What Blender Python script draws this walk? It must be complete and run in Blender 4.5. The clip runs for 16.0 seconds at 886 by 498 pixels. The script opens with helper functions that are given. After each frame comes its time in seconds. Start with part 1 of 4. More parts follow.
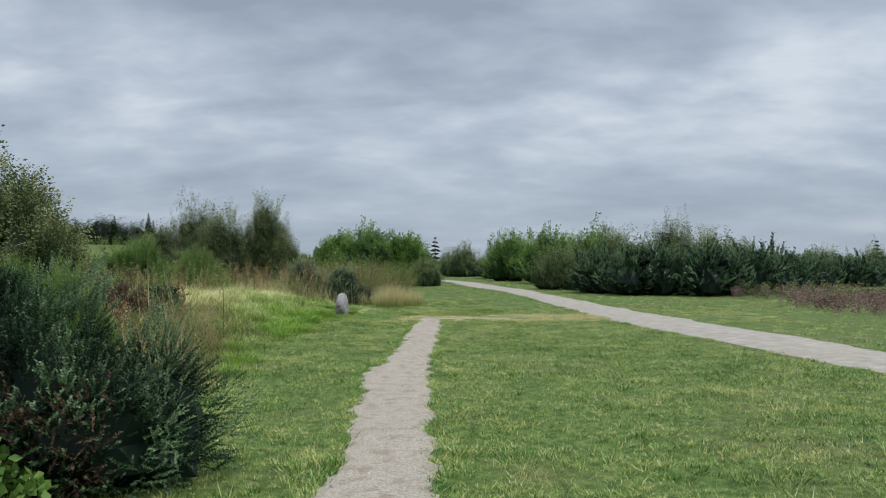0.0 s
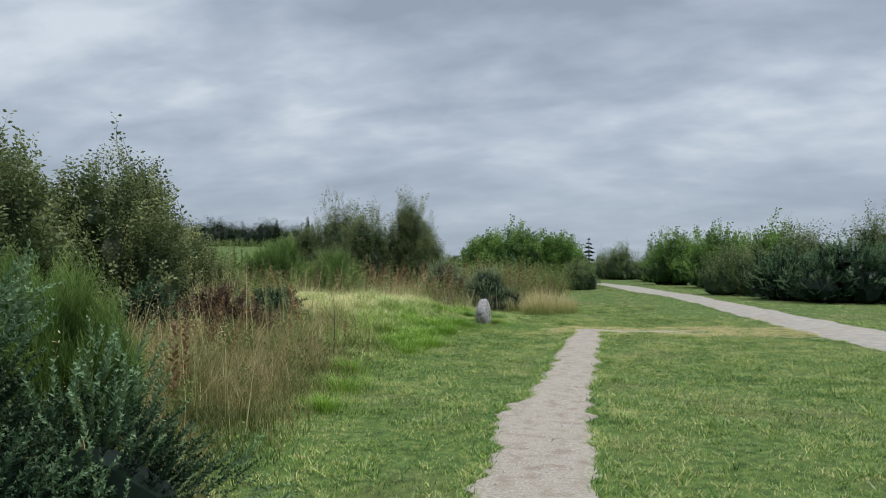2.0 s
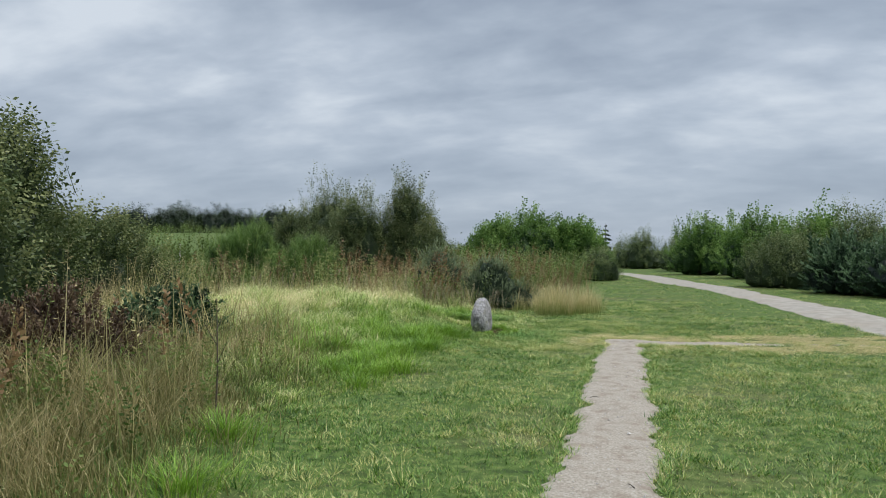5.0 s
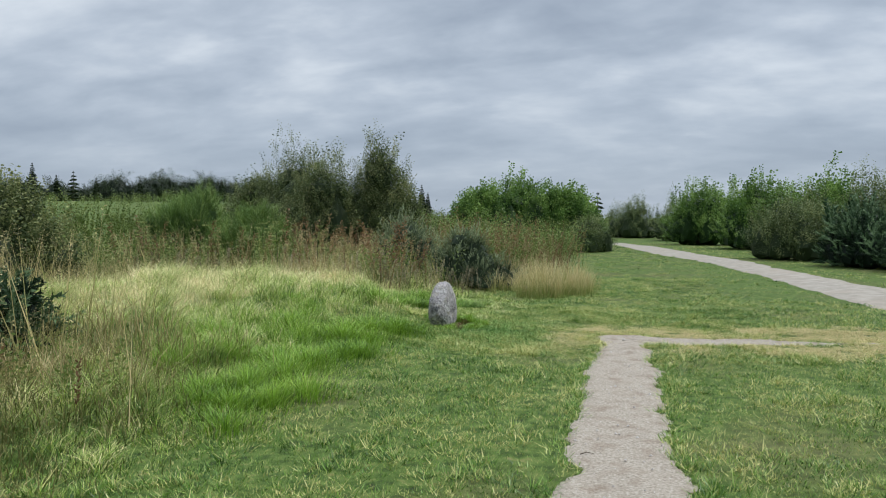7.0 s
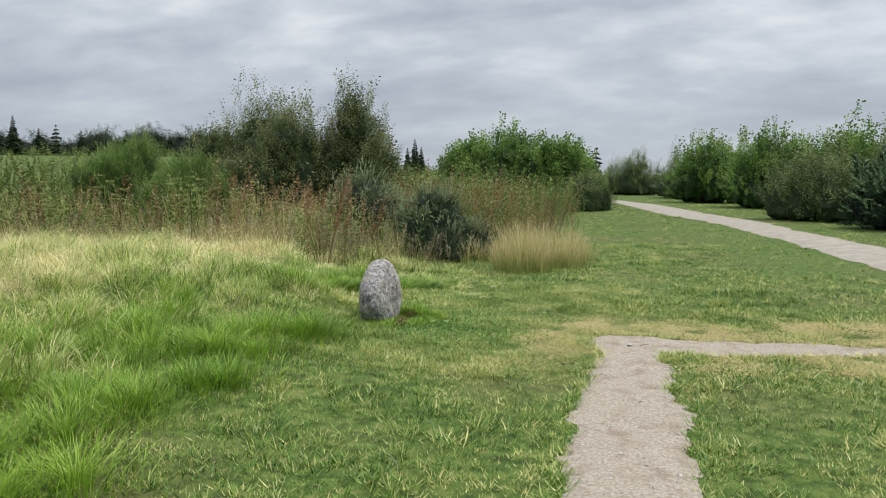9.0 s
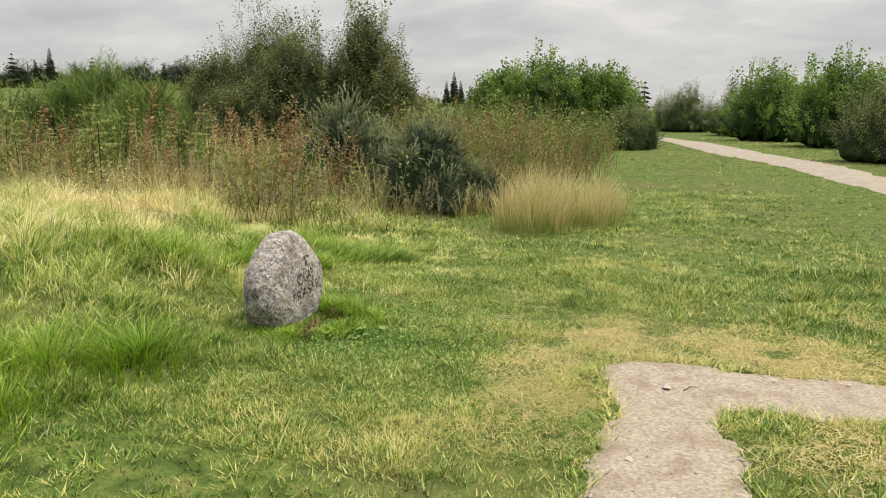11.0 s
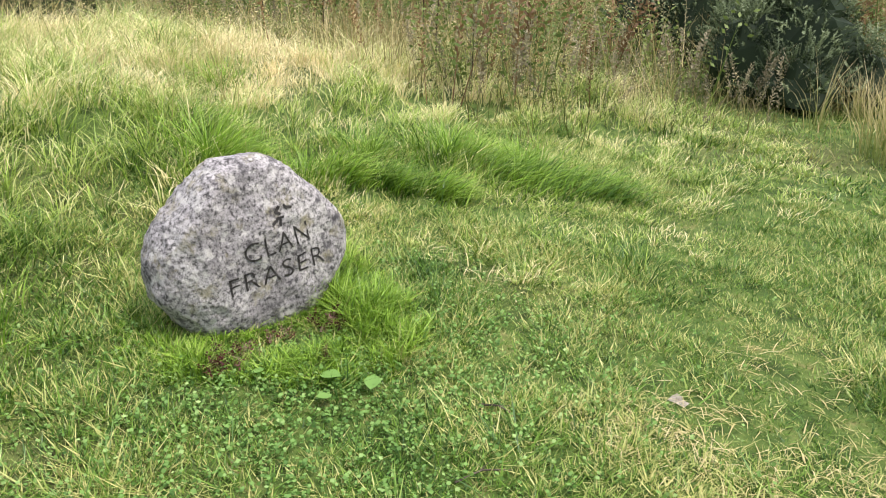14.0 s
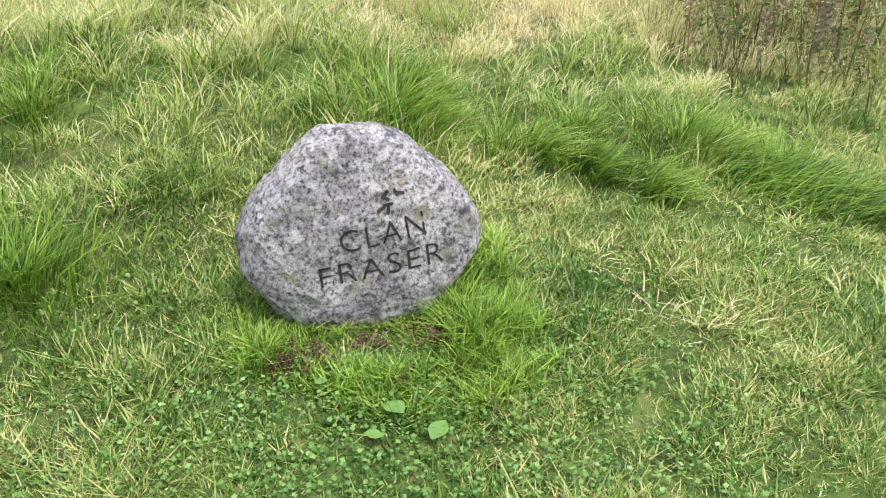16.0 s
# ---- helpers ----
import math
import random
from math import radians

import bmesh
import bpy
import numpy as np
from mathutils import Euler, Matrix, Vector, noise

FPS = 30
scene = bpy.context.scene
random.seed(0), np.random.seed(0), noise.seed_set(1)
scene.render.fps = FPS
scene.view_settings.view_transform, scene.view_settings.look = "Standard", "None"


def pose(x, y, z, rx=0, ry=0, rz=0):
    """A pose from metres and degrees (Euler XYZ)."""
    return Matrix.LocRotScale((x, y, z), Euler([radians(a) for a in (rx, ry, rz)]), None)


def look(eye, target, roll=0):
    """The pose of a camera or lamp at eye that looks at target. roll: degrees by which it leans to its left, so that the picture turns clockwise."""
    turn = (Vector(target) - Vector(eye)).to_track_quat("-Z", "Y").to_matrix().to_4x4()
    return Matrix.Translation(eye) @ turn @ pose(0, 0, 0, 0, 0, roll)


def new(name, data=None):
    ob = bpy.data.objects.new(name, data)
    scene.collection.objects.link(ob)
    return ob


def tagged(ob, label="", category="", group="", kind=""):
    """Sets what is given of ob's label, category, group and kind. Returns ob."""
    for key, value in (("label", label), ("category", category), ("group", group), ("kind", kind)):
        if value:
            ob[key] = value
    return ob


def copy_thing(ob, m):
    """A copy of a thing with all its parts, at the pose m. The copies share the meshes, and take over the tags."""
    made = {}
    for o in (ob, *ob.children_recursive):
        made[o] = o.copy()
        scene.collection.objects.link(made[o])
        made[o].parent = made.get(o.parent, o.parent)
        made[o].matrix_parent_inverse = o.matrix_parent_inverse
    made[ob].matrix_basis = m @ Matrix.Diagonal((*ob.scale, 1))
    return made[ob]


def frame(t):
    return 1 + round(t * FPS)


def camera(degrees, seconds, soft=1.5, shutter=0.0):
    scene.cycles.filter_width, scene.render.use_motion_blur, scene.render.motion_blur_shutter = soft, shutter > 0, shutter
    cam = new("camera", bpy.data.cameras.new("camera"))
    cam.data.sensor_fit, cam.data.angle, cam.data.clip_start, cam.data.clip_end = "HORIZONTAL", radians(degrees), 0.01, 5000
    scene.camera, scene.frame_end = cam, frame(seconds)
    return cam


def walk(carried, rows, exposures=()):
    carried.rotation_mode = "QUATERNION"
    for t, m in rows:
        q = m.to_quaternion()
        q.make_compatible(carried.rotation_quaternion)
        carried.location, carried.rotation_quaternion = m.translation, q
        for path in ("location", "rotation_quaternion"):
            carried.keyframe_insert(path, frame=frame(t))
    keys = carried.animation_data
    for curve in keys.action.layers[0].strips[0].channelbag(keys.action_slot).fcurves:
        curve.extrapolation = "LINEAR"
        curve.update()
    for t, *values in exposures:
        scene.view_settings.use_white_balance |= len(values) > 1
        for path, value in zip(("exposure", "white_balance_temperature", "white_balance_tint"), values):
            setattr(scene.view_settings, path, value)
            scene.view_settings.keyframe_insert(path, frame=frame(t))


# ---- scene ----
cam = camera(60.0, 16.0, soft=1.0)
# seconds, stops, kelvin, tint
EXPOSURES = [
    (0.0, -0.12, 6350, 8), (7.0, -0.06, 6350, 8), (9.2, 0.1, 6900, 10), (11.4, 0.35, 8600, 12), (13.0, 0.5, 10200, 12), (13.5, 0.55, 10200, 12),
    (14.0, 0.57, 6800, 16), (14.6, 0.57, 6400, 18), (16.0, 0.57, 6400, 18),
]
METRES, EYE, TILT, LEAN, TURN = 20.0, 1.55, 0.8, 0.0, 0.0
ROWS = [
    (0.0, 0.0, 0.0, 0.0, 0.0, 0.0, 0.0),
    (0.5, 0.0026, 0.0349, -0.0007, 4.37, 0.07, 0.05),
    (1.0, 0.0008, 0.0719, -0.0027, 7.67, 0.12, 0.07),
    (1.5, -0.0013, 0.1059, -0.0026, 9.84, 0.16, 0.08),
    (2.0, -0.0063, 0.1419, -0.0035, 11.31, 0.16, 0.08),
    (2.5, -0.0148, 0.1769, -0.0035, 12.14, 0.16, 0.07),
    (3.0, -0.0177, 0.2127, -0.0044, 12.49, 0.12, 0.08),
    (3.5, -0.0208, 0.2494, -0.0049, 12.59, 0.06, 0.07),
    (4.0, -0.0219, 0.2877, -0.0065, 12.56, -0.06, 0.04),
    (6.5, -0.0287, 0.4735, -0.0084, 11.9, -2.48, 0.18),
    (7.0, -0.0284, 0.5108, -0.0083, 11.75, -3.1, 0.19),
    (7.5, -0.027, 0.5485, -0.0096, 11.62, -3.78, 0.19),
    (8.0, -0.0289, 0.5853, -0.011, 11.53, -4.55, 0.15),
    (8.5, -0.0275, 0.6207, -0.0123, 11.52, -5.43, 0.12),
    (9.0, -0.0287, 0.6568, -0.0115, 11.59, -6.38, 0.1),
    (11.5, -0.0211, 0.8297, -0.0178, 17.64, -12.44, -0.14),
    (12.0, -0.0203, 0.8619, -0.0182, 21.54, -13.82, -0.23),
    (12.5, -0.0223, 0.8935, -0.0193, 26.35, -15.36, -0.31),
    (13.0, -0.0242, 0.9201, -0.0198, 32.12, -17.39, -0.45),
    (13.5, -0.0213, 0.9386, -0.0223, 38.87, -19.8, -0.57),
    (14.0, -0.0205, 0.954, -0.0239, 46.37, -22.35, -0.53),
    (14.5, -0.0206, 0.9666, -0.024, 53.83, -24.36, -0.37),
    (15.0, -0.0193, 0.9772, -0.0237, 60.58, -25.56, -0.13),
    (15.5, -0.0222, 0.9848, -0.0244, 66.1, -26.19, -0.01),
    (16.0, -0.0304, 0.992, -0.0258, 70.36, -26.43, 0.04),
]
walk(cam, [(t, pose(0, 0, EYE, TILT, LEAN, TURN) @ pose(METRES * x, METRES * y, METRES * z, 90 + pitch, roll, yaw)) for t, x, y, z, yaw, pitch, roll in ROWS],
     exposures=EXPOSURES)


# ---- world and light ----
SUN_UP, SUN_TURN = 64, 65
world = bpy.data.worlds.new("overcast_sky")
scene.world = world
world.use_nodes = True
wt = world.node_tree
wt.nodes.clear()


def wn(kind, **sets):
    n = wt.nodes.new(kind)
    for k, v in sets.items():
        n.inputs[k.replace("_", " ")].default_value = v
    return n


def wlink(a, b):
    wt.links.new(a, b)


def wmath(op, a, b=None):
    n = wt.nodes.new("ShaderNodeMath")
    n.operation = op
    for i, v in enumerate((a, b)):
        if v is None:
            continue
        if isinstance(v, (int, float)):
            n.inputs[i].default_value = v
        else:
            wlink(v, n.inputs[i])
    return n.outputs[0]


def wramp(fac, stops):
    n = wt.nodes.new("ShaderNodeValToRGB")
    el = n.color_ramp.elements
    while len(el) < len(stops):
        el.new(0.5)
    for e, (p, c) in zip(el, stops):
        e.position, e.color = p, (*c, 1)
    wlink(fac, n.inputs[0])
    return n.outputs[0]


def wmix(blend, fac, a, b):
    n = wt.nodes.new("ShaderNodeMix")
    n.data_type, n.blend_type = "RGBA", blend
    for sock, v in ((n.inputs[0], fac), (n.inputs[6], a), (n.inputs[7], b)):
        if isinstance(v, (int, float)):
            sock.default_value = v
        elif isinstance(v, tuple):
            sock.default_value = (*v, 1)
        else:
            wlink(v, sock)
    return n.outputs[2]


coord = wt.nodes.new("ShaderNodeTexCoord")
split = wt.nodes.new("ShaderNodeSeparateXYZ")
wlink(coord.outputs["Generated"], split.inputs[0])
up = wmath("MAXIMUM", split.outputs[2], 0.0)
den = wmath("ADD", up, 0.30)
flat = wt.nodes.new("ShaderNodeCombineXYZ")
wlink(wmath("DIVIDE", split.outputs[0], den), flat.inputs[0])
wlink(wmath("DIVIDE", split.outputs[1], den), flat.inputs[1])
stretch = wt.nodes.new("ShaderNodeMapping")
stretch.inputs["Rotation"].default_value = (0, 0, radians(12))
stretch.inputs["Location"].default_value = (2.3, 0.9, 0)
stretch.inputs["Scale"].default_value = (0.8, 1.2, 1)
wlink(flat.outputs[0], stretch.inputs[0])


def cloud_noise(scale, detail, rough, distort):
    n = wn("ShaderNodeTexNoise", Scale=scale, Detail=detail, Roughness=rough, Distortion=distort)
    wlink(stretch.outputs[0], n.inputs["Vector"])
    return n.outputs["Fac"]


big = cloud_noise(1.35, 5, 0.5, 0.12)
small = cloud_noise(4.6, 6, 0.52, 0.15)
both = wmath("ADD", wmath("MULTIPLY", big, 0.62), wmath("MULTIPLY", small, 0.38))
clouds = wramp(both, [(0.36, (0.315, 0.365, 0.45)), (0.45, (0.40, 0.455, 0.54)), (0.53, (0.50, 0.555, 0.64)), (0.63, (0.68, 0.725, 0.79))])
# bluish haze low down, brighter cloud overhead
lowf = wramp(up, [(0.0, (0.75, 0.75, 0.75)), (0.2, (0.0, 0.0, 0.0))])
hazed = wmix("MIX", lowf, clouds, (0.37, 0.43, 0.52))
lift = wmath("ADD", 1.0, wmath("MULTIPLY", wmath("MAXIMUM", wmath("SUBTRACT", up, 0.40), 0.0), 3.0))
bright = wt.nodes.new("ShaderNodeVectorMath")
bright.operation = "SCALE"
wlink(hazed, bright.inputs[0])
wlink(lift, bright.inputs["Scale"])
nishita = wt.nodes.new("ShaderNodeTexSky")
nishita.sky_type, nishita.sun_disc = "NISHITA", False
nishita.sun_elevation, nishita.sun_rotation = radians(SUN_UP), radians(SUN_TURN)
bg_clear = wn("ShaderNodeBackground", Strength=0.008)
wlink(nishita.outputs[0], bg_clear.inputs[0])
bg_cloud = wn("ShaderNodeBackground", Strength=1.0)
wlink(bright.outputs[0], bg_cloud.inputs[0])
total = wt.nodes.new("ShaderNodeAddShader")
wlink(bg_clear.outputs[0], total.inputs[0])
wlink(bg_cloud.outputs[0], total.inputs[1])
wout = wt.nodes.new("ShaderNodeOutputWorld")
wlink(total.outputs[0], wout.inputs[0])

sun = new("sun", bpy.data.lights.new("sun", "SUN"))
sun.data.energy, sun.data.angle, sun.data.color = 2.7, radians(11), (1.0, 0.96, 0.9)
sa, se = radians(SUN_TURN), radians(SUN_UP)
sun.matrix_world = look((0, 0, 40), Vector((0, 0, 40)) - Vector((math.sin(sa) * math.cos(se), math.cos(sa) * math.cos(se), math.sin(se))))

# ---- materials ----


def surface(name, stops, attr="", scale=1.0, detail=6, rough=0.9, bump=0.0, bump_scale=30.0, through_light=0.0, second=None, spread=0.35, gloss=0.2):
    """Noise-driven colours at two scales; attr names a per-vertex value that shifts the ramp; second = (scale, colour, amount)."""
    m = bpy.data.materials.new(name)
    m.use_nodes = True
    nt = m.node_tree
    nt.nodes.clear()
    n = nt.nodes.new
    lk = nt.links.new
    tc = n("ShaderNodeNewGeometry").outputs["Position"]
    no = n("ShaderNodeTexNoise")
    no.inputs["Scale"].default_value, no.inputs["Detail"].default_value = scale, detail
    no.inputs["Roughness"].default_value = 0.6
    lk(tc, no.inputs["Vector"])
    fac = no.outputs["Fac"]
    if attr:
        at = n("ShaderNodeAttribute")
        at.attribute_name = attr
        a = n("ShaderNodeMath")
        a.operation = "MULTIPLY_ADD"
        lk(fac, a.inputs[0])
        a.inputs[1].default_value = spread * 2
        a.inputs[2].default_value = -spread
        b = n("ShaderNodeMath")
        b.operation = "ADD"
        lk(at.outputs["Fac"], b.inputs[0])
        lk(a.outputs[0], b.inputs[1])
        fac = b.outputs[0]
    ramp = n("ShaderNodeValToRGB")
    el = ramp.color_ramp.elements
    while len(el) < len(stops):
        el.new(0.5)
    for e, (p, c) in zip(el, stops):
        e.position, e.color = p, (*c, 1)
    lk(fac, ramp.inputs[0])
    col = ramp.outputs[0]
    if second:
        n2 = n("ShaderNodeTexNoise")
        n2.inputs["Scale"].default_value, n2.inputs["Detail"].default_value = second[0], 5
        lk(tc, n2.inputs["Vector"])
        r2 = n("ShaderNodeMapRange")
        r2.inputs[1].default_value, r2.inputs[2].default_value = 0.5, 0.68
        r2.inputs[4].default_value = second[2]
        lk(n2.outputs["Fac"], r2.inputs[0])
        mx = n("ShaderNodeMix")
        mx.data_type = "RGBA"
        lk(r2.outputs[0], mx.inputs[0])
        lk(col, mx.inputs[6])
        mx.inputs[7].default_value = (*second[1], 1)
        col = mx.outputs[2]
    bs = n("ShaderNodeBsdfPrincipled")
    bs.inputs["Roughness"].default_value = rough
    bs.inputs["Specular IOR Level"].default_value = gloss
    lk(col, bs.inputs["Base Color"])
    end = bs.outputs[0]
    if bump:
        nb = n("ShaderNodeTexNoise")
        nb.inputs["Scale"].default_value, nb.inputs["Detail"].default_value = bump_scale, 8
        nb.inputs["Roughness"].default_value = 0.65
        lk(tc, nb.inputs["Vector"])
        bp = n("ShaderNodeBump")
        bp.inputs["Strength"].default_value, bp.inputs["Distance"].default_value = bump, 0.012
        lk(nb.outputs["Fac"], bp.inputs["Height"])
        lk(bp.outputs[0], bs.inputs["Normal"])
    if through_light:
        tr = n("ShaderNodeBsdfTranslucent")
        lk(col, tr.inputs[0])
        ms = n("ShaderNodeMixShader")
        ms.inputs[0].default_value = through_light
        lk(end, ms.inputs[1])
        lk(tr.outputs[0], ms.inputs[2])
        end = ms.outputs[0]
    out = n("ShaderNodeOutputMaterial")
    lk(end, out.inputs[0])
    return m


def leafy(name, dark, mid, pale, through_light=0.3, scale=0.6, rough=0.5, spread=0.35, gloss=0.2):
    return surface(name, [(0.0, dark), (0.5, mid), (0.95, pale)], attr="tint", scale=scale, detail=3, rough=rough, through_light=through_light, spread=spread, gloss=gloss)


turf = surface("turf", [(0.28, (0.024, 0.040, 0.010)), (0.46, (0.058, 0.10, 0.019)), (0.58, (0.105, 0.155, 0.035)), (0.72, (0.19, 0.175, 0.066))], scale=9, detail=12, bump=1.0, bump_scale=45,
               second=(0.5, (0.13, 0.11, 0.05), 0.5))
lawn_leaf = leafy("lawn_leaf", (0.030, 0.095, 0.009), (0.17, 0.315, 0.040), (0.60, 0.56, 0.22), 0.2, 1.6, rough=0.42, gloss=0.42, spread=0.6)
lush_leaf = leafy("lush_leaf", (0.05, 0.13, 0.010), (0.29, 0.48, 0.05), (0.56, 0.64, 0.18), 0.3, 1.2, rough=0.42, gloss=0.42)
bank_leaf = leafy("bank_leaf", (0.06, 0.14, 0.016), (0.38, 0.52, 0.09), (0.88, 0.76, 0.44), 0.22, 1.3, rough=0.42, gloss=0.42, spread=0.6)
long_leaf = leafy("long_leaf", (0.08, 0.11, 0.028), (0.25, 0.225, 0.085), (0.54, 0.44, 0.23), 0.3, 1.0, spread=0.6)
straw_leaf = leafy("straw_leaf", (0.24, 0.30, 0.08), (0.56, 0.47, 0.22), (0.76, 0.64, 0.38), 0.3, 0.9)
rust_leaf = leafy("rust_leaf", (0.10, 0.055, 0.028), (0.24, 0.145, 0.07), (0.42, 0.29, 0.14), 0.25, 0.8)
mauve_leaf = leafy("mauve_leaf", (0.12, 0.11, 0.06), (0.31, 0.27, 0.17), (0.56, 0.48, 0.34), 0.2, 0.8)
herb_leaf = leafy("herb_leaf", (0.04, 0.075, 0.016), (0.15, 0.215, 0.052), (0.32, 0.37, 0.12), 0.3, 0.9)
gorse_leaf = leafy("gorse_leaf", (0.006, 0.016, 0.008), (0.04, 0.080, 0.035), (0.17, 0.26, 0.125), 0.12, 1.4)
grey_gorse_leaf = leafy("grey_gorse_leaf", (0.028, 0.045, 0.022), (0.14, 0.185, 0.09), (0.33, 0.39, 0.22), 0.15, 0.9)
broom_leaf = leafy("broom_leaf", (0.035, 0.068, 0.016), (0.12, 0.21, 0.045), (0.23, 0.32, 0.085), 0.2, 0.9)
birch_leaf = leafy("birch_leaf", (0.028, 0.045, 0.016), (0.10, 0.135, 0.048), (0.28, 0.30, 0.12), 0.3, 0.6)
alder_leaf = leafy("alder_leaf", (0.022, 0.052, 0.012), (0.10, 0.19, 0.038), (0.25, 0.38, 0.09), 0.3, 0.5)
willow_leaf = leafy("willow_leaf", (0.035, 0.055, 0.02), (0.11, 0.155, 0.055), (0.25, 0.29, 0.11), 0.25, 0.4)
bramble_leaf = leafy("bramble_leaf", (0.05, 0.10, 0.02), (0.13, 0.25, 0.05), (0.27, 0.38, 0.10), 0.3, 0.9)
far_leaf = leafy("far_leaf", (0.014, 0.024, 0.012), (0.032, 0.05, 0.022), (0.06, 0.085, 0.035), 0.1, 0.2)
heath_leaf = leafy("heath_leaf", (0.05, 0.078, 0.018), (0.13, 0.18, 0.045), (0.21, 0.25, 0.075), 0.2, 0.12, spread=0.6)
heather_leaf = leafy("heather_leaf", (0.08, 0.05, 0.04), (0.22, 0.135, 0.115), (0.36, 0.25, 0.20), 0.15, 0.8)
dead_leaf = leafy("dead_leaf", (0.035, 0.022, 0.015), (0.095, 0.06, 0.038), (0.19, 0.13, 0.075), 0.1, 0.9)
clover_leaf = leafy("clover_leaf", (0.08, 0.18, 0.04), (0.20, 0.36, 0.09), (0.42, 0.56, 0.22), 0.3, 0.9)
posy_leaf = leafy("posy_leaf", (0.05, 0.012, 0.015), (0.13, 0.035, 0.035), (0.42, 0.26, 0.22), 0.2, 3.0)
bark = surface("bark", [(0.3, (0.05, 0.04, 0.03)), (0.7, (0.16, 0.13, 0.10))], scale=12, bump=0.5, bump_scale=60)
grit = surface("grit", [(0.3, (0.20, 0.165, 0.125)), (0.5, (0.32, 0.28, 0.228)), (0.68, (0.43, 0.39, 0.335))], scale=55, detail=9, bump=0.7, bump_scale=45,
               second=(6.0, (0.20, 0.15, 0.11), 0.6))
tarmac = surface("pale_gravel_road", [(0.3, (0.24, 0.215, 0.18)), (0.7, (0.37, 0.34, 0.295))], scale=4, detail=9, bump=0.5, bump_scale=60, second=(0.6, (0.30, 0.25, 0.20), 0.5))
pebble_skin = surface("pebble_skin", [(0.3, (0.30, 0.26, 0.23)), (0.7, (0.60, 0.56, 0.52))], scale=9, bump=0.2)
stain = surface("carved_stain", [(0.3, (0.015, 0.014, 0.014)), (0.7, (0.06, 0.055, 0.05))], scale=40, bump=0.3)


def granite_material():
    m = bpy.data.materials.new("lichened_granite")
    m.use_nodes = True
    nt = m.node_tree
    bs = nt.nodes["Principled BSDF"]
    lk, n = nt.links.new, nt.nodes.new
    pos = n("ShaderNodeNewGeometry").outputs["Position"]

    def noise_at(scale, detail=6, rough=0.6):
        t = n("ShaderNodeTexNoise")
        t.inputs["Scale"].default_value, t.inputs["Detail"].default_value, t.inputs["Roughness"].default_value = scale, detail, rough
        lk(pos, t.inputs["Vector"])
        return t.outputs["Fac"]

    def ramp_of(fac, stops):
        r = n("ShaderNodeValToRGB")
        el = r.color_ramp.elements
        while len(el) < len(stops):
            el.new(0.5)
        for e, (p, c) in zip(el, stops):
            e.position, e.color = p, (*c, 1)
        lk(fac, r.inputs[0])
        return r.outputs[0]

    def blend(fac, a, b):
        x = n("ShaderNodeMix")
        x.data_type = "RGBA"
        lk(fac, x.inputs[0])
        lk(a, x.inputs[6])
        if isinstance(b, tuple):
            x.inputs[7].default_value = (*b, 1)
        else:
            lk(b, x.inputs[7])
        return x.outputs[2]

    base = ramp_of(noise_at(5, 8), [(0.3, (0.11, 0.105, 0.105)), (0.5, (0.24, 0.225, 0.225)), (0.7, (0.40, 0.38, 0.37))])
    speck = ramp_of(noise_at(75, 4, 0.7), [(0.38, (0, 0, 0)), (0.47, (0.5, 0.5, 0.5)), (0.60, (1, 1, 1))])
    mul = n("ShaderNodeMix")
    mul.data_type, mul.blend_type = "RGBA", "OVERLAY"
    mul.inputs[0].default_value = 0.75
    lk(base, mul.inputs[6])
    lk(speck, mul.inputs[7])
    col = mul.outputs[2]
    pale = ramp_of(noise_at(22, 6, 0.7), [(0.54, (0, 0, 0)), (0.62, (0.75, 0.75, 0.75))])
    col = blend(pale, col, (0.56, 0.54, 0.51))
    moss = ramp_of(noise_at(9, 6, 0.7), [(0.54, (0, 0, 0)), (0.66, (0.75, 0.75, 0.75))])
    col = blend(moss, col, (0.27, 0.24, 0.14))
    dark = ramp_of(noise_at(13, 7, 0.7), [(0.34, (0.9, 0.9, 0.9)), (0.45, (0, 0, 0))])
    col = blend(dark, col, (0.06, 0.055, 0.06))
    lk(col, bs.inputs["Base Color"])
    bs.inputs["Roughness"].default_value = 0.92
    bp = n("ShaderNodeBump")
    bp.inputs["Strength"].default_value, bp.inputs["Distance"].default_value = 0.8, 0.012
    lk(noise_at(42, 9, 0.7), bp.inputs["Height"])
    lk(bp.outputs[0], bs.inputs["Normal"])
    return m


granite = granite_material()

# ---- mesh helpers ----
rng = np.random.default_rng(7)


def data(name, v, f, mat, tint=None, smooth=False):
    """One mesh from arrays of corners and triangles or quads."""
    me = bpy.data.meshes.new(name)
    v, f = np.asarray(v, np.float32), np.asarray(f, np.int32)
    k = f.shape[1]
    me.vertices.add(len(v))
    me.vertices.foreach_set("co", v.ravel())
    me.loops.add(f.size)
    me.loops.foreach_set("vertex_index", f.ravel())
    me.polygons.add(len(f))
    me.polygons.foreach_set("loop_start", np.arange(0, f.size, k, dtype=np.int32))
    if tint is not None:
        at = me.attributes.new("tint", "FLOAT", "POINT")
        at.data.foreach_set("value", np.asarray(tint, np.float32))
    me.update(calc_edges=True)
    me.polygons.foreach_set("use_smooth", np.full(len(f), smooth))
    me.materials.append(mat)
    return me


def part(name, me, parent, label=""):
    ob = new(name, me)
    ob.parent = parent
    return tagged(ob, label) if label else ob


def thing(name, m, label, category, group=""):
    ob = new(name)
    ob.matrix_basis = m
    return tagged(ob, label, category, group)


